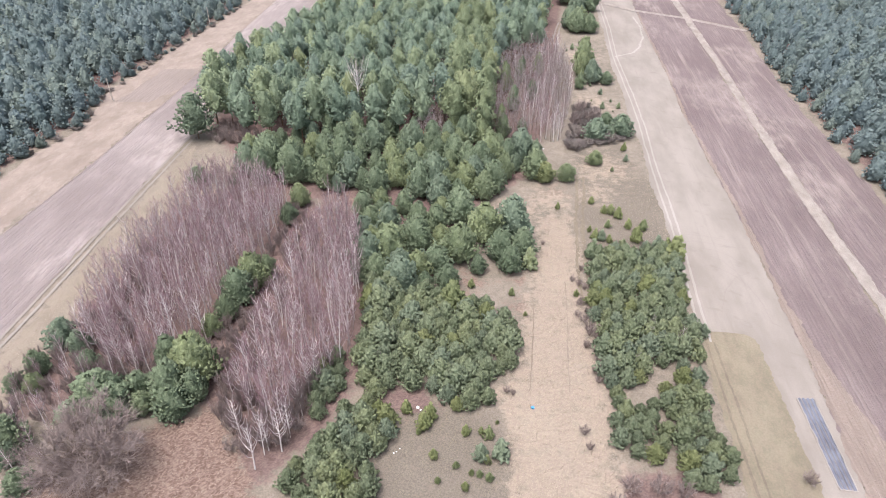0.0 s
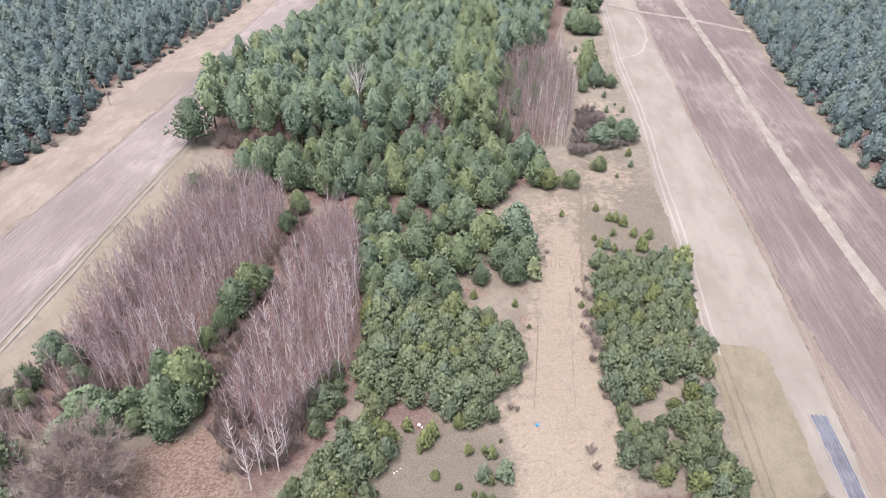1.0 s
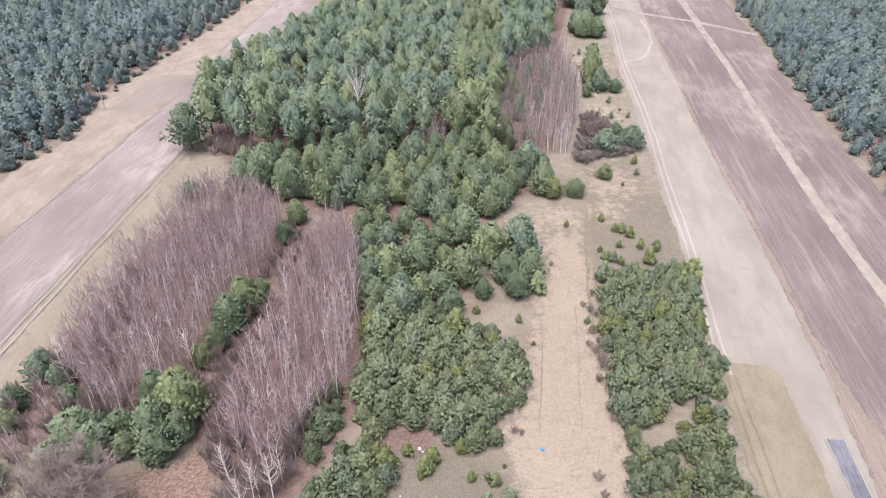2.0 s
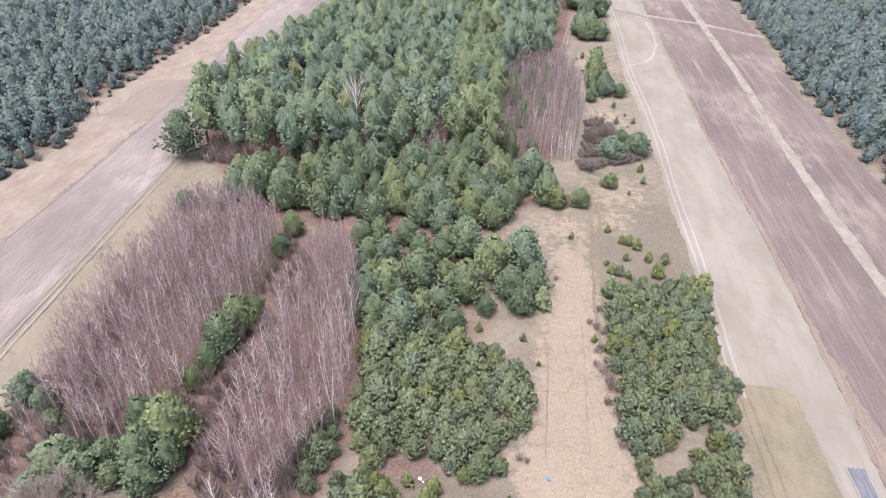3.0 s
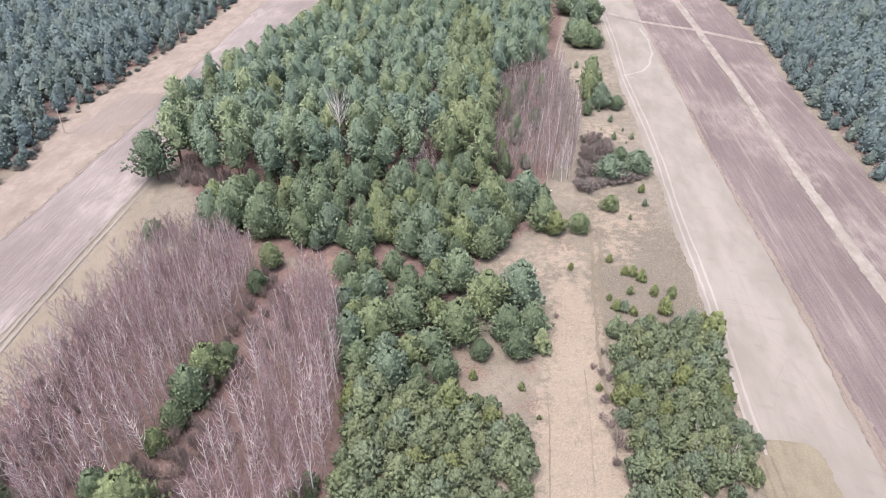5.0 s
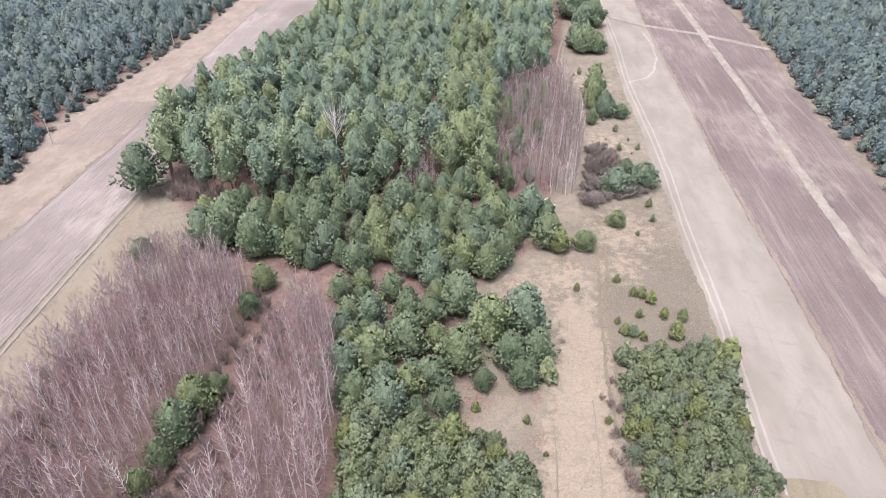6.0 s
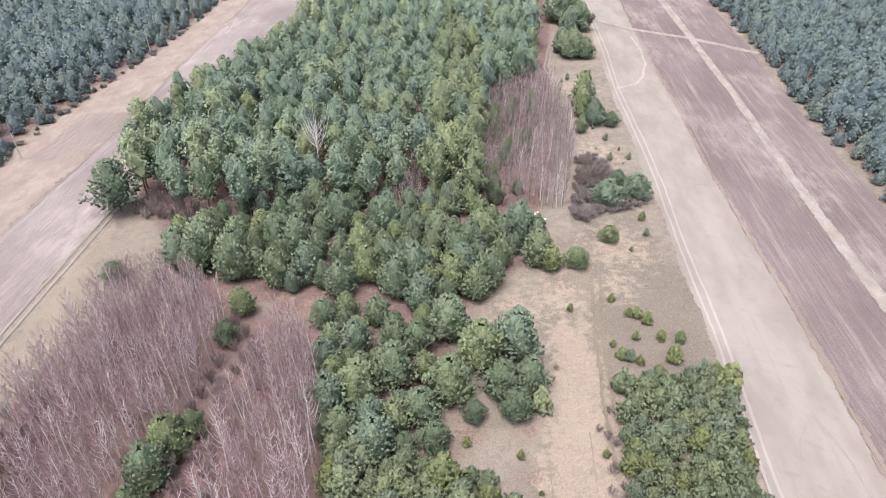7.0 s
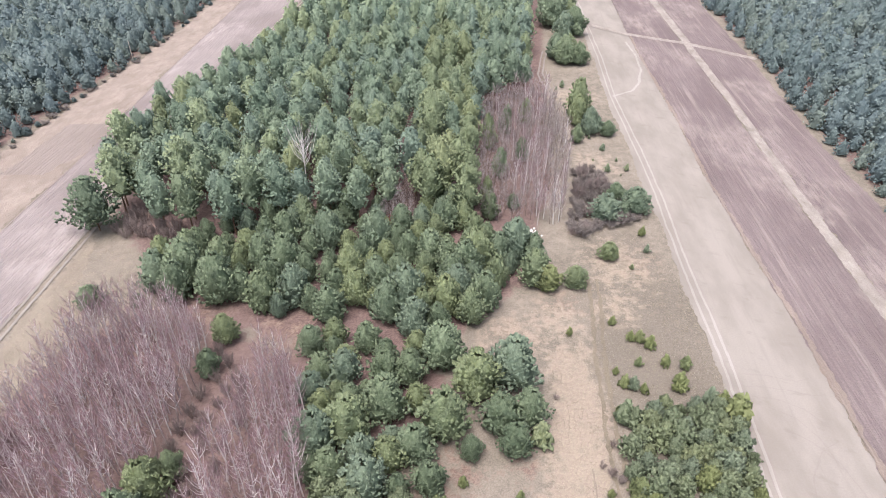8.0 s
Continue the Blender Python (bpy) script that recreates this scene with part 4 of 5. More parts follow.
# ---------------------------------------------------------------- birch stands
BIRCH_W = [(-66.6, 139.7), (-59.9, 147.0), (-50.4, 146.0), (-42.5, 138), (-42.5, 120), (-45.0, 105), (-48.5, 95), (-50.5, 88), (-53.2, 81.5), (-55.4, 78.2), (-60.4, 80.7), (-68.3, 86.3), (-72.2, 96.1), (-71.1, 116.2), (-67.5, 126.0)]
BIRCH_E = [(-31.8, 130), (-28.2, 133), (-22.8, 125.4), (-19.6, 102.0), (-19.2, 88), (-21.0, 83), (-23.5, 76.8), (-25, 71.5), (-29, 69), (-34, 71), (-37.0, 75), (-37.0, 83.1), (-35.4, 93), (-34.2, 109)]
rng = np.random.default_rng(16)
far_places, far_sizes = [], []
near = 0
for x, y in sorted(scatter(BIRCH_E, 1.6, rng) + scatter(BIRCH_W, 1.6, rng), key=lambda p: p[1]):
    h = rng.uniform(9.0, 12.5)
    if min((x - a) ** 2 + (y - c) ** 2 for a, c in ((-43.0, 106.0), (-44.0, 101.0), (-44.5, 96.0), (-45.5, 91.0))) < 12:
        continue
    if near < 300:
        birch(x, y, h, rng, "birches of the two stands")
        near += 1
    else:
        far_places.append((x, y)), far_sizes.append(h / 11)
if far_places:
    shapes = [(birch_shape(410 + k, 11.0), (("trunks", BIRCH_BARK), ("branchwork", BIRCH_BARK), ("crowns", BIRCH_TWIG))) for k in range(6)]
    wood("birch_grove", shapes, far_places, far_sizes, "dense bare birch grove with reddish twigs", "birch grove", 24)


# ---------------------------------------------------------------- lone trees round the birches and the forest
rng = np.random.default_rng(31)
for x, y, w, h in ((-50.3, 82.6, 6.4, 9.5), (-45.4, 80.6, 6.2, 8.0), (-48.3, 75.6, 6.6, 8.8), (-44.3, 76.2, 6.2, 8.2), (-52.0, 73.0, 5.5, 5.2), (-56.8, 72.6, 7.2, 5.4), (-60.8, 74.5, 5.6, 5.2), (-62.6, 70.6, 6.4, 4.8), (-54.0, 76.5, 5.2, 5.2), (-58.5, 76.0, 5.4, 5.2), (-74.4, 81.2, 4.5, 5.0), (-76.2, 77.0, 4.3, 4.2), (-72.8, 77.0, 4.4, 4.2), (-73.8, 88.7, 5.6, 5.4), (-70.4, 65.0, 5.0, 4.6), (-46.6, 72.6, 6.0, 5.6), (-69.6, 86.8, 5.4, 5.6), (-65.7, 82.3, 5.0, 4.8), (-64.2, 57.5, 5.8, 4.6), (-68.5, 62.0, 4.8, 4.8)):
    medium_pine(x, y, h, w, rng, "pines before the birch stand", label="bushy green pine standing before the birches")
for x, y, w, h in ((-42.6, 107.6, 4.8, 6.6), (-44.0, 102.7, 5.0, 6.2), (-45.2, 97.4, 4.6, 5.6), (-46.8, 92.6, 4.2, 4.8), (-40.6, 111.5, 3.8, 5.0), (-40.1, 141.2, 5.0, 6.2), (-41.1, 132.9, 4.4, 5.4), (-69.9, 152.0, 5.0, 4.6), (-60.5, 151.5, 3.4, 3.6)):
    medium_pine(x, y, h, w, rng, "pines between the birch stands", label="green pine standing between bare birches")
for x, y, h in ((-67.8, 79.5, 7.5), (-70.2, 71.2, 6.0), (-67.0, 70.2, 6.5), (-64.9, 63.4, 7.5), (-63.0, 66.0, 6.5), (-61.9, 83.5, 8.5), (-65.0, 79.0, 7.0)):
    birch(x, y, h, rng, "birches of the two stands")
for x, y, h in ((-30.1, 62.2, 10.0), (-29.4, 65.0, 10.0), (-28.9, 65.8, 9.0), (-26.8, 65.7, 11.0), (-33.7, 67.7, 10.5), (-26.1, 68.5, 9.5), (-47.5, 91.0, 11.5), (-52.0, 83.5, 11.0)):
    white_birch(x, y, h, rng, "birches of the two stands", "bare birch with a bright white trunk")
for x, y, h in ((37.4, 93.4, 5.0), (33.3, 86.5, 4.5), (38.4, 96.5, 5.0), (-13.2, 84.5, 5.0)):
    sapling(x, y, h, rng, "bare trees among the young pines")
UNDER_W = [(-53, 79.5), (-60, 79), (-68, 84), (-73, 96), (-72, 116), (-66, 120), (-62, 95), (-55, 84), (-47, 90), (-44, 94), (-42, 90)]
UNDER_E = [(-38.5, 72), (-34, 66), (-27, 65), (-23, 76), (-20, 84), (-24, 86), (-29, 72), (-35, 78), (-37, 90), (-40, 98), (-42, 92)]
UNDER_S = [(-76, 66), (-76, 84), (-66, 84), (-58, 80), (-52, 77), (-58, 70), (-66, 62)]
UNDER_TIP = [(-38, 72), (-36, 66), (-32, 64), (-26, 66), (-23.5, 72), (-24, 80), (-30, 70), (-35, 76)]
for x, y in scatter(UNDER_TIP, 2.2, rng):
    bare_bush(x, y, rng.uniform(2.4, 4.0), rng.uniform(3.4, 4.6), rng, "bare undergrowth at the trees' foot", "tall bare grey-brown undergrowth bush")
UNDER_GAP = [(-37, 84), (-35, 95), (-34, 110), (-32, 130), (-41, 137), (-42, 120), (-44, 106), (-47, 96), (-50, 88)]
for poly in (UNDER_W, UNDER_E, UNDER_S, UNDER_GAP):
    for x, y in scatter(poly, 2.6, rng):
        bare_bush(x, y, rng.uniform(1.6, 2.8), rng.uniform(2.8, 4.2), rng, "bare undergrowth at the trees' foot", "bare purplish brown undergrowth bush")
for x, y, h in ((-61.0, 81.5, 8.0), (-54.8, 79.3, 10.0), (-53.4, 80.2, 10.5), (-66.7, 77.5, 7.0), (-63.9, 79.0, 7.5), (-67.1, 69.4, 7.5), (-60.0, 59.3, 8.0), (-71.6, 71.0, 7.0), (-74.9, 75.9, 6.0), (-68.3, 72.2, 6.5), (-70.0, 68.0, 6.5), (-71.5, 74.0, 6.0), (-69.0, 66.5, 6.5), (-66.5, 73.5, 6.5), (-72.5, 79.0, 6.5), (-70.5, 83.0, 7.0), (-62.0, 61.0, 6.0), (-66.5, 60.0, 6.5), (-61.0, 78.5, 6.5), (-58.5, 77.5, 7.0)):
    birch(x, y, h, rng, "birches of the two stands")
birch(42.2, 91.3, 6.5, rng, "bare trees among the young pines", "small bare birch among young pines")
forest_birch(-31.8, 188.2, rng)


def bare_oak(x, y, h, rad):
    root = new("bare_oak")
    root.matrix_basis = pose(x, y, 0)
    trunk, limb, twig = oak_shape(800, h, rad)
    stem, haze = bush_shape(801, 0.85 * h, rad, 110, 50, 0.05)
    mesh_object("trunk", trunk.verts, trunk.faces, BROWN_BARK, root)
    for soup in (limb, stem):
        if soup is stem:
            soup.verts = [(a, c, d + 0.16 * h) for a, c, d in soup.verts]
    haze.verts = [(a, c, d + 0.16 * h) for a, c, d in haze.verts]
    haze.faces += [tuple(k + len(haze.verts) for k in f) for f in twig.faces]
    haze.verts += twig.verts
    limb.faces += [tuple(k + len(limb.verts) for k in f) for f in stem.faces]
    limb.verts += stem.verts
    mesh_object("branchwork", limb.verts, limb.faces, BROWN_BARK, root)
    mesh_object("crown", haze.verts, haze.faces, BROWN_TWIG, root)
    return tagged(root, "broad bare grey-brown deciduous tree with fine twigs", "bare tree")


bare_oak(-54.3, 60.5, 9.0, 9.2)

# bare trees right of the forest
THIN = [(10, 183), (17, 181), (29, 180), (35, 199), (37.5, 222), (38, 248), (32, 258), (20, 250), (15, 240), (10, 210)]
for x, y in scatter(THIN, 2.0, rng):
    if x + rng.normal() * 3 > 22 and rng.random() < 0.35:
        (white_birch if rng.random() < 0.12 else birch)(x, y, rng.uniform(8, 11.5), rng, "birches beside the forest")
    else:
        sapling(x, y, rng.uniform(8.0, 11.5) + (1.5 if y > 222 else 0.0), rng, "bare trees beside the forest")
for x, y, h in ((28.0, 181.5, 10.5), (29.5, 182.5, 10.0), (26.0, 184.0, 9.5), (24.5, 185.5, 10.0)):
    white_birch(x, y, h, rng, "birches beside the forest")
for x, y, h in ((12.5, 190, 9.0), (13.0, 184, 7.0), (21.0, 232, 9.0), (17.0, 205, 8.0), (15.5, 222, 10.0), (24.0, 214, 7.0), (28.0, 240, 8.0), (19.0, 189, 5.0)):
    medium_pine(x, y, h, 4.0, rng, "pines among the bare trees", label="slim green pine among bare trees")

# pines and bushes between forest and sandy track
for x, y, w, h in ((49.2, 187.2, 7.6, 6.4), (45.4, 191.8, 6.4, 6.0), (41.1, 184.0, 7.2, 6.0), (45.2, 185.0, 5.4, 4.6), (38.2, 167.4, 5.8, 5.0), (52.3, 231.2, 5.4, 5.2), (45.6, 246.0, 7.0, 11.5), (44.2, 238.9, 7.0, 11.0), (46.8, 232.0, 5.5, 8.5), (49.6, 234.6, 5.6, 6.0), (42.0, 226.5, 5.0, 6.5)):
    medium_pine(x, y, h, w, rng, "pines between forest and sandy track", label="dense dark green pine beside the sandy track")
for x, y, w, h in ((50.0, 296.0, 9.5, 10.0), (55.5, 295.0, 9.5, 9.5), (52.5, 301.0, 9.0, 11.0), (47.5, 302.0, 8.0, 9.0), (55.0, 328.0, 10.0, 12.0), (60.0, 331.0, 9.5, 11.0), (52.0, 345.0, 10.0, 12.5), (58.0, 349.0, 10.0, 12.0), (61.7, 364.0, 10.5, 12.0)):
    medium_pine(x, y, h, w, rng, "far pines beside the sandy track", label="broad dark green pine far along the track")
for x, y, w, h in ((39.1, 203.3, 5.6, 3.2), (40.3, 196.2, 5.6, 3.0), (36.6, 184.3, 4.4, 2.2), (36.0, 192.4, 5.0, 3.0), (35.2, 178.6, 5.2, 1.6), (32.0, 176.8, 4.0, 1.4), (43.5, 199.0, 4.8, 2.6), (44.8, 186.2, 3.5, 2.0)):
    bare_bush(x, y, h, w, rng, "bare bushes beside the forest", "dense dark bare bush beside pines")

THICKET = [(31, 177), (34, 176), (45, 181), (50, 184), (47, 196), (44, 205), (38, 208), (36, 196), (34, 186)]
for x, y in scatter(THICKET, 2.3, rng):
    thicket_bush(x, y, rng.uniform(1.4, 2.6), rng.uniform(3.6, 5.6), rng, "bare thicket beside the forest")
for k in range(30):
    y = 165 + 7.5 * k + rng.normal() * 2
    h = rng.uniform(2.4, 5.0)
    medium_pine(along(WOOD_W, y) + rng.uniform(-1.0, 2.4), y, h, h * rng.uniform(0.9, 1.1), rng, "small pines along the wood", FAR_HAZE, label="small dense pine at the wood's edge")
for k in range(24):
    y = 168 + 7 * k + rng.normal() * 2
    thicket_bush(along(WOOD_W, y) + rng.uniform(0.5, 2.5), y, rng.uniform(0.8, 1.5), rng.uniform(2.5, 4.0), rng, "bare bushes along the wood", "low dark bare bush along the wood")
EDGE_W = [(-76, 177), (-64, 174), (-58, 172), (-54, 175), (-62, 180), (-74, 185)]
for x, y in scatter(EDGE_W, 2.6, rng):
    bare_bush(x, y, rng.uniform(1.6, 3.0), rng.uniform(3.0, 4.5), rng, "bare undergrowth at the trees' foot", "bare purplish brown undergrowth bush")

# seedlings
for x, y, w in ((25.1, 142.3, 1.5), (33.9, 145.1, 1.8), (36.4, 140.7, 1.9), (37.9, 140.2, 2.4), (39.5, 138.4, 2.1), (41.2, 133.9, 2.1), (44.6, 133.2, 2.5), (36.2, 134.0, 1.4), (31.6, 131.9, 1.4), (32.4, 128.8, 2.2), (33.8, 128.4, 2.4), (35.5, 127.4, 1.8), (41.8, 128.0, 2.0), (45.9, 124.7, 3.3), (47.8, 124.0, 2.9), (48.8, 120.8, 3.2), (3.3, 109.2, 1.8), (30.5, 121.0, 1.8), (16.0, 116.3, 2.0), (48.1, 176.4, 2.1), (30.0, 122.9, 0.9)):
    seedling(x, y, 1.15 * w, rng, rng.random() < 0.75)
for x, y, w in ((11.7, 106.8, 1.3), (14.1, 100.3, 1.0), (-3.5, 73.4, 2.9), (-4.5, 71.4, 1.9), (-7.6, 74.5, 1.9), (2.4, 70.2, 1.5), (4.9, 70.5, 1.3), (6.2, 69.7, 2.1), (4.7, 65.5, 1.9), (5.8, 64.8, 1.5), (7.9, 65.6, 1.7), (-2.6, 65.4, 1.1), (0.9, 63.7, 1.3), (3.3, 62.5, 0.9), (4.6, 62.3, 1.1), (6.1, 61.7, 1.3), (2.4, 59.9, 0.9), (-1.8, 60.9, 0.7), (25.2, 107.1, 1.2), (7.6, 72.6, 0.8), (-5.3, 70.1, 1.0)):
    seedling(x, y, 1.1 * w, rng, rng.random() < 0.85)
for x, y, w in ((46.2, 229.0, 1.6), (48.5, 221.0, 1.8), (51.0, 214.0, 1.5), (47.0, 208.0, 1.4), (50.3, 205.5, 1.3), (44.5, 214.5, 1.3), (52.5, 208.5, 1.2), (47.5, 169.5, 1.2), (42.5, 163.2, 1.1), (45.0, 271.0, 2.0), (42.5, 268.5, 2.2)):
    seedling(x, y, 0.75 * w, rng, False)

# bare shrubs in the meadow
for x, y, w, h in ((9.5, 79.5, 2.5, 0.9), (10.6, 79.0, 1.6, 0.8), (21.7, 70.9, 2.6, 1.0), (22.2, 67.9, 2.0, 0.9), (25.7, 98.8, 2.8, 1.2), (26.2, 95.0, 3.2, 1.4), (25.0, 91.4, 2.2, 1.0), (27.4, 60.6, 4.6, 1.6), (31.5, 60.4, 5.0, 1.8), (35.0, 60.0, 4.5, 1.6), (29.5, 56.5, 5.0, 1.8), (33.5, 55.5, 5.0, 1.8), (24.6, 58.0, 3.5, 1.2), (54.7, 62.9, 3.6, 1.6), (19.9, 126.0, 1.8, 0.7)):
    bare_bush(x, y, h, w, rng, "bare shrubs in the meadow", "low bare brown shrub in dry grass")
for k in range(15):
    bare_bush(26.0 + rng.normal() * 0.7 + 0.02 * k, 83 + 2.3 * k + rng.normal(), rng.uniform(0.7, 1.2), rng.uniform(1.8, 3.0), rng, "bare shrubs in the meadow", "low bare brown shrub in dry grass")
for x, y, w, h in ((-38.5, 71.5, 3.6, 2.6), (-39.8, 78.0, 4.2, 2.8), (-41.5, 84.0, 4.0, 2.6), (-41.5, 90.0, 4.0, 2.6), (-40.2, 95.5, 3.8, 2.4), (-38.4, 99.5, 3.4, 2.2), (-36.5, 71.8, 3.0, 2.4), (-26.0, 72.5, 3.6, 2.6), (-58.0, 67.5, 4.0, 2.0), (-66.0, 76.0, 4.0, 2.6), (-63.5, 80.0, 3.6, 2.6), (-72.0, 178.0, 4.5, 2.6), (-68.5, 176.5, 4.5, 2.4), (-65.0, 176.0, 4.5, 2.6), (-61.5, 174.5, 4.0, 2.4), (-72.5, 182.5, 4.5, 3.0)):
    bare_bush(x, y, h, w, rng, "bare undergrowth at the trees' foot", "bare purplish brown undergrowth bush")


def russet_bush(x, y, h, rad):
    root = new("russet_bush")
    root.matrix_basis = pose(x, y, 0)
    stem, _ = bush_shape(810, h, rad)
    crown = Soup()
    r = np.random.default_rng(811)
    for k in range(170):
        az, q = r.uniform(0, 6.28), r.random() ** 0.5
        at = np.array([math.cos(az) * q * rad, math.sin(az) * q * rad, h * (0.35 + 0.65 * r.random() * (1 - 0.6 * q * q))])
        crown.shoot(at, unit(r.normal(size=3) + np.array([0, 0, 0.6])), 0.4, 5, 0.16, 0.7, r)
    mesh_object("stem", stem.verts, stem.faces, BROWN_BARK, root)
    mesh_object("crown", crown.verts, crown.faces, RUSSET, root)
    return tagged(root, "bush with withered russet leaves beside the forest lane", "bush")


russet_bush(-10.2, 180.5, 3.6, 2.4)


# ---------------------------------------------------------------- poles, sheet and litter
def power_pole(x, y, h, lean):
    root = new("power_pole")
    root.matrix_basis = pose(x, y, 0, lean, 0, 20)
    shaft = Soup()
    zs = np.linspace(-0.4, h, 6)
    shaft.tube([np.array([0, 0, z]) for z in zs], [0.17 - 0.06 * max(z, 0) / h for z in zs], 10)
    base = len(shaft.verts)
    shaft.faces.append(tuple(range(base - 10, base)))
    mesh_object("shaft", shaft.verts, shaft.faces, POLE_WOOD, root)
    for z in (h - 0.35, h - 0.8):
        for side in (-1, 1):
            pin = Soup()
            pin.tube([np.array([0.09 * side, 0, z]), np.array([0.3 * side, 0, z]), np.array([0.3 * side, 0, z + 0.16])], [0.02, 0.02, 0.05], 6)
            mesh_object("insulator", pin.verts, pin.faces, PALE_STONE, root)
    return tagged(root, "weathered wooden power pole at the wood's edge", "power pole", "power poles")


POLE_WOOD = bark_material("weathered_pole_wood", (0.34, 0.3, 0.26), (0.5, 0.46, 0.42), 0.2, (1, 1, 0.1))
PALE_STONE = bark_material("pale_rubble", (0.5, 0.48, 0.46), (0.75, 0.73, 0.71), 0.15, (1, 1, 1))
WHITE_BAG = bark_material("white_plastic", (0.62, 0.62, 0.62), (0.8, 0.8, 0.8), 0.1, (1, 1, 1))
BLUE_BAG = bark_material("blue_plastic", (0.05, 0.2, 0.42), (0.09, 0.3, 0.55), 0.2, (1, 1, 1))
power_pole(-119.6, 207.6, 8.0, 2)
power_pole(-115.8, 297.0, 8.4, 0)


def sheet_material():
    n = Nodes("blue_grey_foil", 0.5, 0.35)
    f = n.noise(0.5, 4, 0.6, (1, 0.3, 1))
    w = n.noise(3.0, 3, 0.5)
    return n.done(n.mix(w, n.mix(f, (0.085, 0.09, 0.115), (0.12, 0.125, 0.155)), (0.14, 0.15, 0.185)), f, 0.03)


def foil_sheet():
    """Four foil strips side by side on the sand, with pale sand heaped along the rim."""
    a, b, c, d = (np.array(p) for p in ((59.8, 80.2), (62.7, 80.1), (61.4, 61.8), (58.8, 61.9)))
    root = new("foil_sheet")
    root.matrix_basis = pose(0, 0, 0)
    foil = sheet_material()
    r = np.random.default_rng(41)
    for k in range(4):
        bm = bmesh.new()
        rows = []
        for i in range(25):
            v = i / 24
            row = []
            for j in range(5):
                u = (k + 0.09 + 0.82 * j / 4) / 4
                p = (a + (b - a) * u) * (1 - v) + (d + (c - d) * u) * v
                z = 0.06 + 0.15 * math.sin(math.pi * j / 4) + r.normal() * 0.012
                row.append(bm.verts.new((p[0] + r.normal() * 0.01, p[1], z)))
            rows.append(row)
        for q0, q1 in zip(rows, rows[1:]):
            for j in range(4):
                bm.faces.new((q0[j], q1[j], q1[j + 1], q0[j + 1]))
        edge = bmesh.ops.extrude_edge_only(bm, edges=[e for e in bm.edges if e.is_boundary])
        bmesh.ops.translate(bm, verts=[e for e in edge["geom"] if isinstance(e, bmesh.types.BMVert)], vec=(0, 0, -0.05))
        part("strip", bm, foil, root)
    for p, q in ((a, d), (b, c), (a, b), (d, c)):
        rim = Soup()
        s = np.linspace(0, 1, 24 if abs(p[1] - q[1]) > 5 else 6)
        rim.tube([np.array([*(p + (q - p) * v), 0.06]) + r.normal(size=3) * 0.04 for v in s], [0.09 + r.random() * 0.05 for v in s], 6)
        mesh_object("rim", rim.verts, rim.faces, RUT, root, "pale sand heaped along the foil's rim")
    return tagged(root, "blue-grey foil strips laid on the sandy drive", "ground sheet")


foil_sheet()


def lump(name, x, y, size, material, label, category, seed, flat=0.6):
    """A crumpled lump: a small ball pushed out of shape."""
    r = np.random.default_rng(seed)
    bm = bmesh.new()
    bmesh.ops.create_icosphere(bm, subdivisions=2, radius=size / 2)
    for v in bm.verts:
        v.co = v.co * float(1 + r.normal() * 0.16)
        v.co.z *= flat
    me = bpy.data.meshes.new(name)
    bm.to_mesh(me)
    bm.free()
    me.materials.append(material)
    ob = new(name, me)
    ob.matrix_basis = pose(x, y, size * flat * 0.32, 0, 0, r.uniform(0, 360))
    return tagged(ob, label, category)


lump("blue_bag", 13.8, 76.2, 0.65, BLUE_BAG, "crumpled blue plastic bag lying on straw", "bag", 51)
lump("white_bag", -5.8, 75.5, 0.6, WHITE_BAG, "crumpled white plastic bag in the grass", "bag", 52)
lump("white_bag", -5.3, 75.0, 0.32, WHITE_BAG, "small white plastic scrap in the grass", "bag", 53)
for k, (x, y, s) in enumerate(((-9.0, 66.0, 0.28), (-8.6, 66.3, 0.2), (-8.1, 66.9, 0.2))):
    lump("white_scrap", x, y, s, WHITE_BAG, "white plastic scrap lying in the meadow", "litter", 54 + k, 0.4)


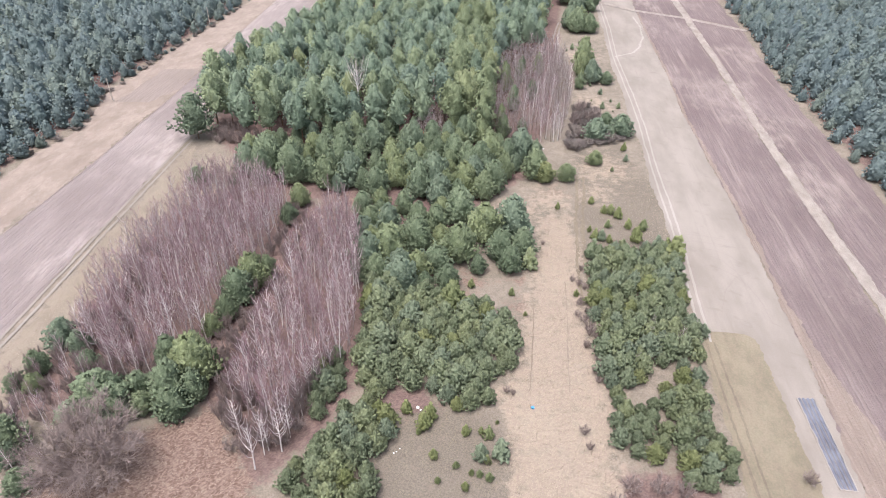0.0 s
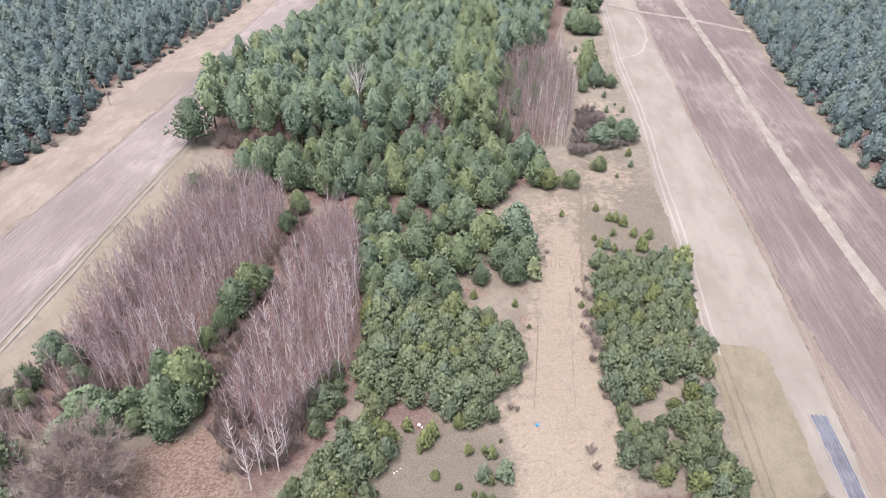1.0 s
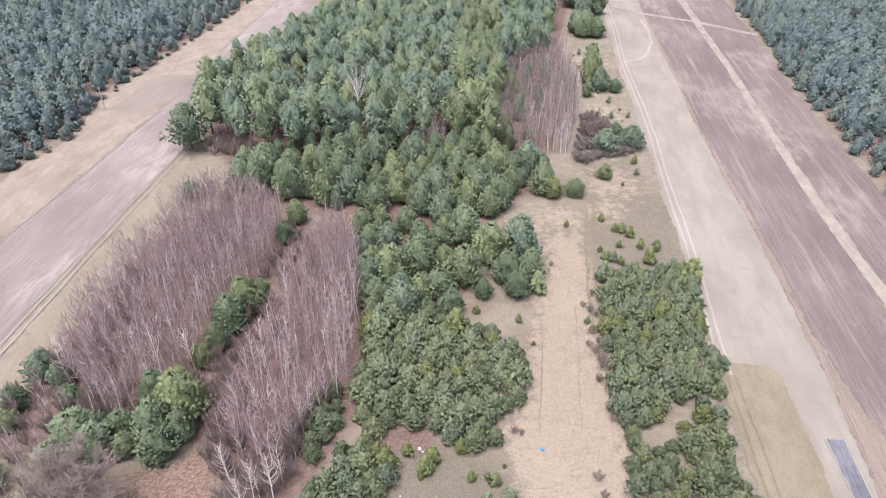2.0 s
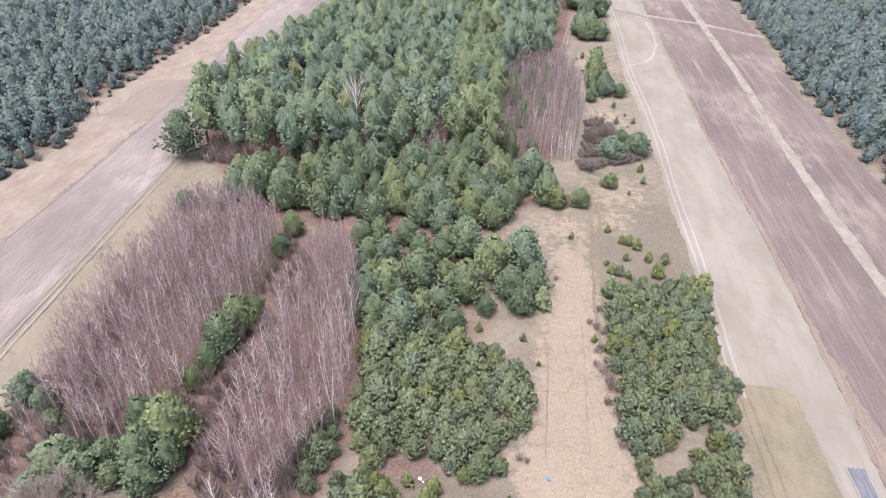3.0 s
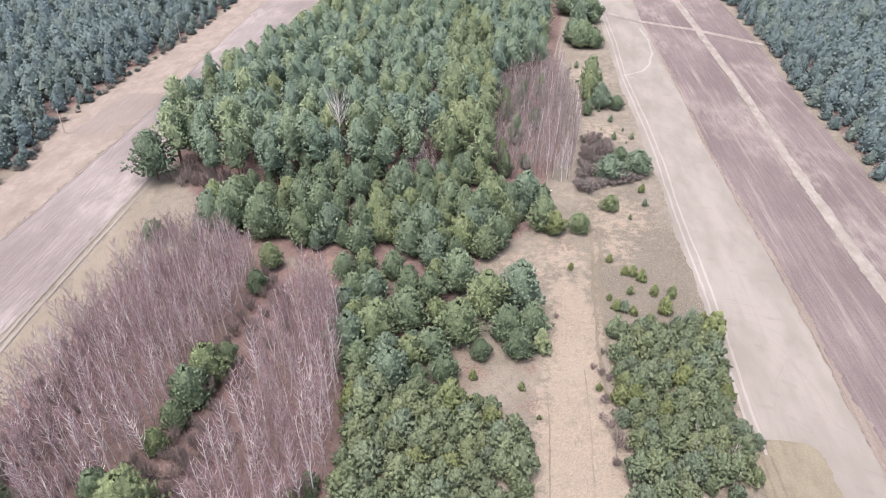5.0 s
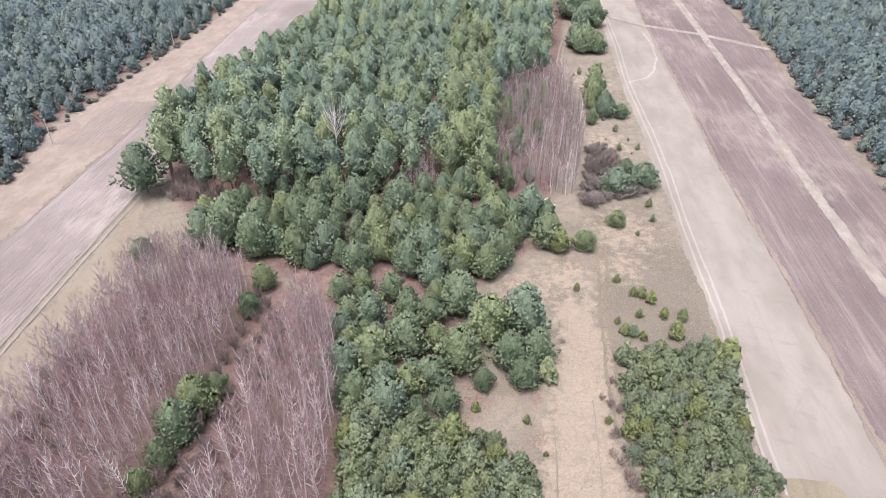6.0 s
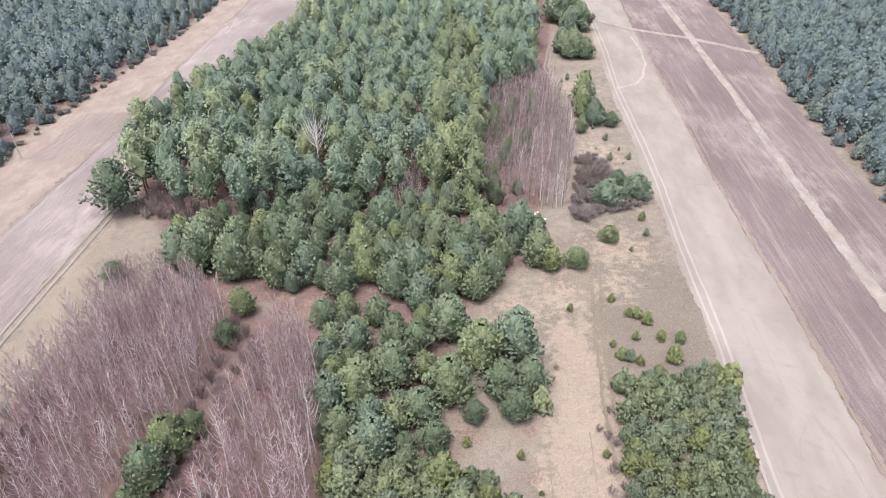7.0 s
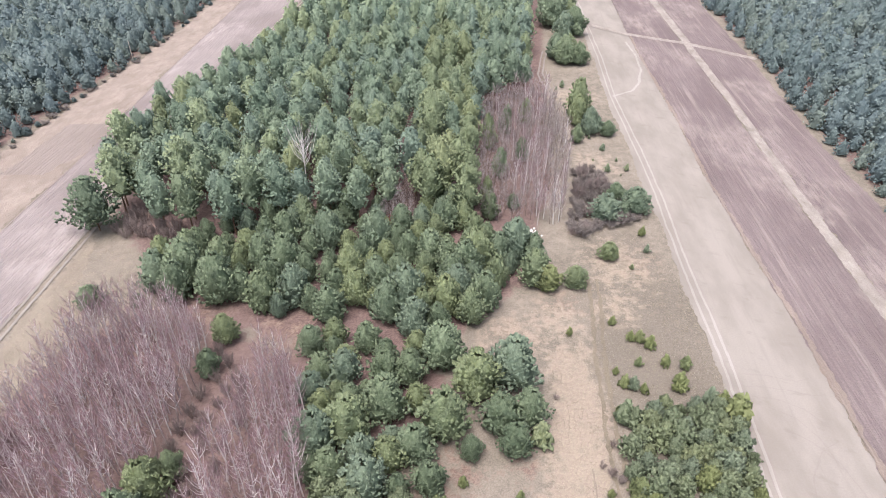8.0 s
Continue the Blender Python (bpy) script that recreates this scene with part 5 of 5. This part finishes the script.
def rubble_heap():
    r = np.random.default_rng(61)
    root = new("rubble_heap")
    root.matrix_basis = pose(22.5, 177.5, 0)
    for k in range(16):
        bm = bmesh.new()
        bmesh.ops.create_cube(bm, size=1.0)
        s = r.uniform(0.25, 0.6, 3)
        for v in bm.verts:
            v.co = Vector((v.co.x * s[0], v.co.y * s[1], v.co.z * s[2] * 0.6)) * float(1 + r.normal() * 0.12)
        bmesh.ops.rotate(bm, verts=bm.verts, matrix=Euler(tuple(r.uniform(-0.6, 0.6, 3) + (0, 0, r.uniform(0, 6)))).to_matrix(), cent=(0, 0, 0))
        q = r.normal(size=2) * (0.8, 1.1)
        bmesh.ops.translate(bm, verts=bm.verts, vec=(q[0], q[1], 0.15 + max(0, 0.5 - 0.3 * float(np.hypot(*q)))))
        part("block", bm, PALE_STONE, root)
    return tagged(root, "heap of white rubble dumped at the trees", "rubble")


rubble_heap()

# ---------------------------------------------------------------- dry grass
DRY = twig_material("dry_grass", (0.27, 0.232, 0.19), (0.35, 0.308, 0.26))
GREENISH = twig_material("olive_grass", (0.17, 0.152, 0.1), (0.225, 0.203, 0.138))


def grass(name, areas, material, label, seed, low=0.12, high=0.34):
    """Tufts of grass blades, more or less dense by area."""
    r = np.random.default_rng(seed)
    soup = Soup()
    for poly, count in areas:
        xs, ys = zip(*poly)
        p = np.stack([r.uniform(min(xs), max(xs), 4 * count), r.uniform(min(ys), max(ys), 4 * count)], 1)
        for x, y in p[inside(poly, p[:, 0], p[:, 1])][:count]:
            soup.shoot(np.array([x, y, -0.06]), np.array([0, 0, 1.0]), r.uniform(low, high), 3, 0.06, 0.9, r)
    root = tagged(new(name), label, "grass", kind="stuff")
    mesh_object("blades", soup.verts, soup.faces, material, root)


MEADOW = [(8, 50), (9, 78), (14, 100), (20, 128), (12, 146), (24, 152), (34, 176), (47, 178), (52, 160), (50, 124), (30, 122), (27, 100), (27, 78), (24, 50)]
WEST_VERGE = [(-82, 80), (-80, 140), (-80, 172), (-62, 172), (-66, 142), (-74, 120), (-76, 90)]
grass("dry_grass", [(PATH_AREA, 9000), (MEADOW, 6000), (CLEARING, 2500), (WEST_VERGE, 3000)], DRY, "tufts of dry straw-coloured grass", 71)
grass("olive_grass", [(MOSS, 2600), (MOSS_EAST, 1800), (MEADOW, 1500), (WEST_VERGE, 1200)], GREENISH, "short olive green winter grass tufts", 72, 0.12, 0.28)
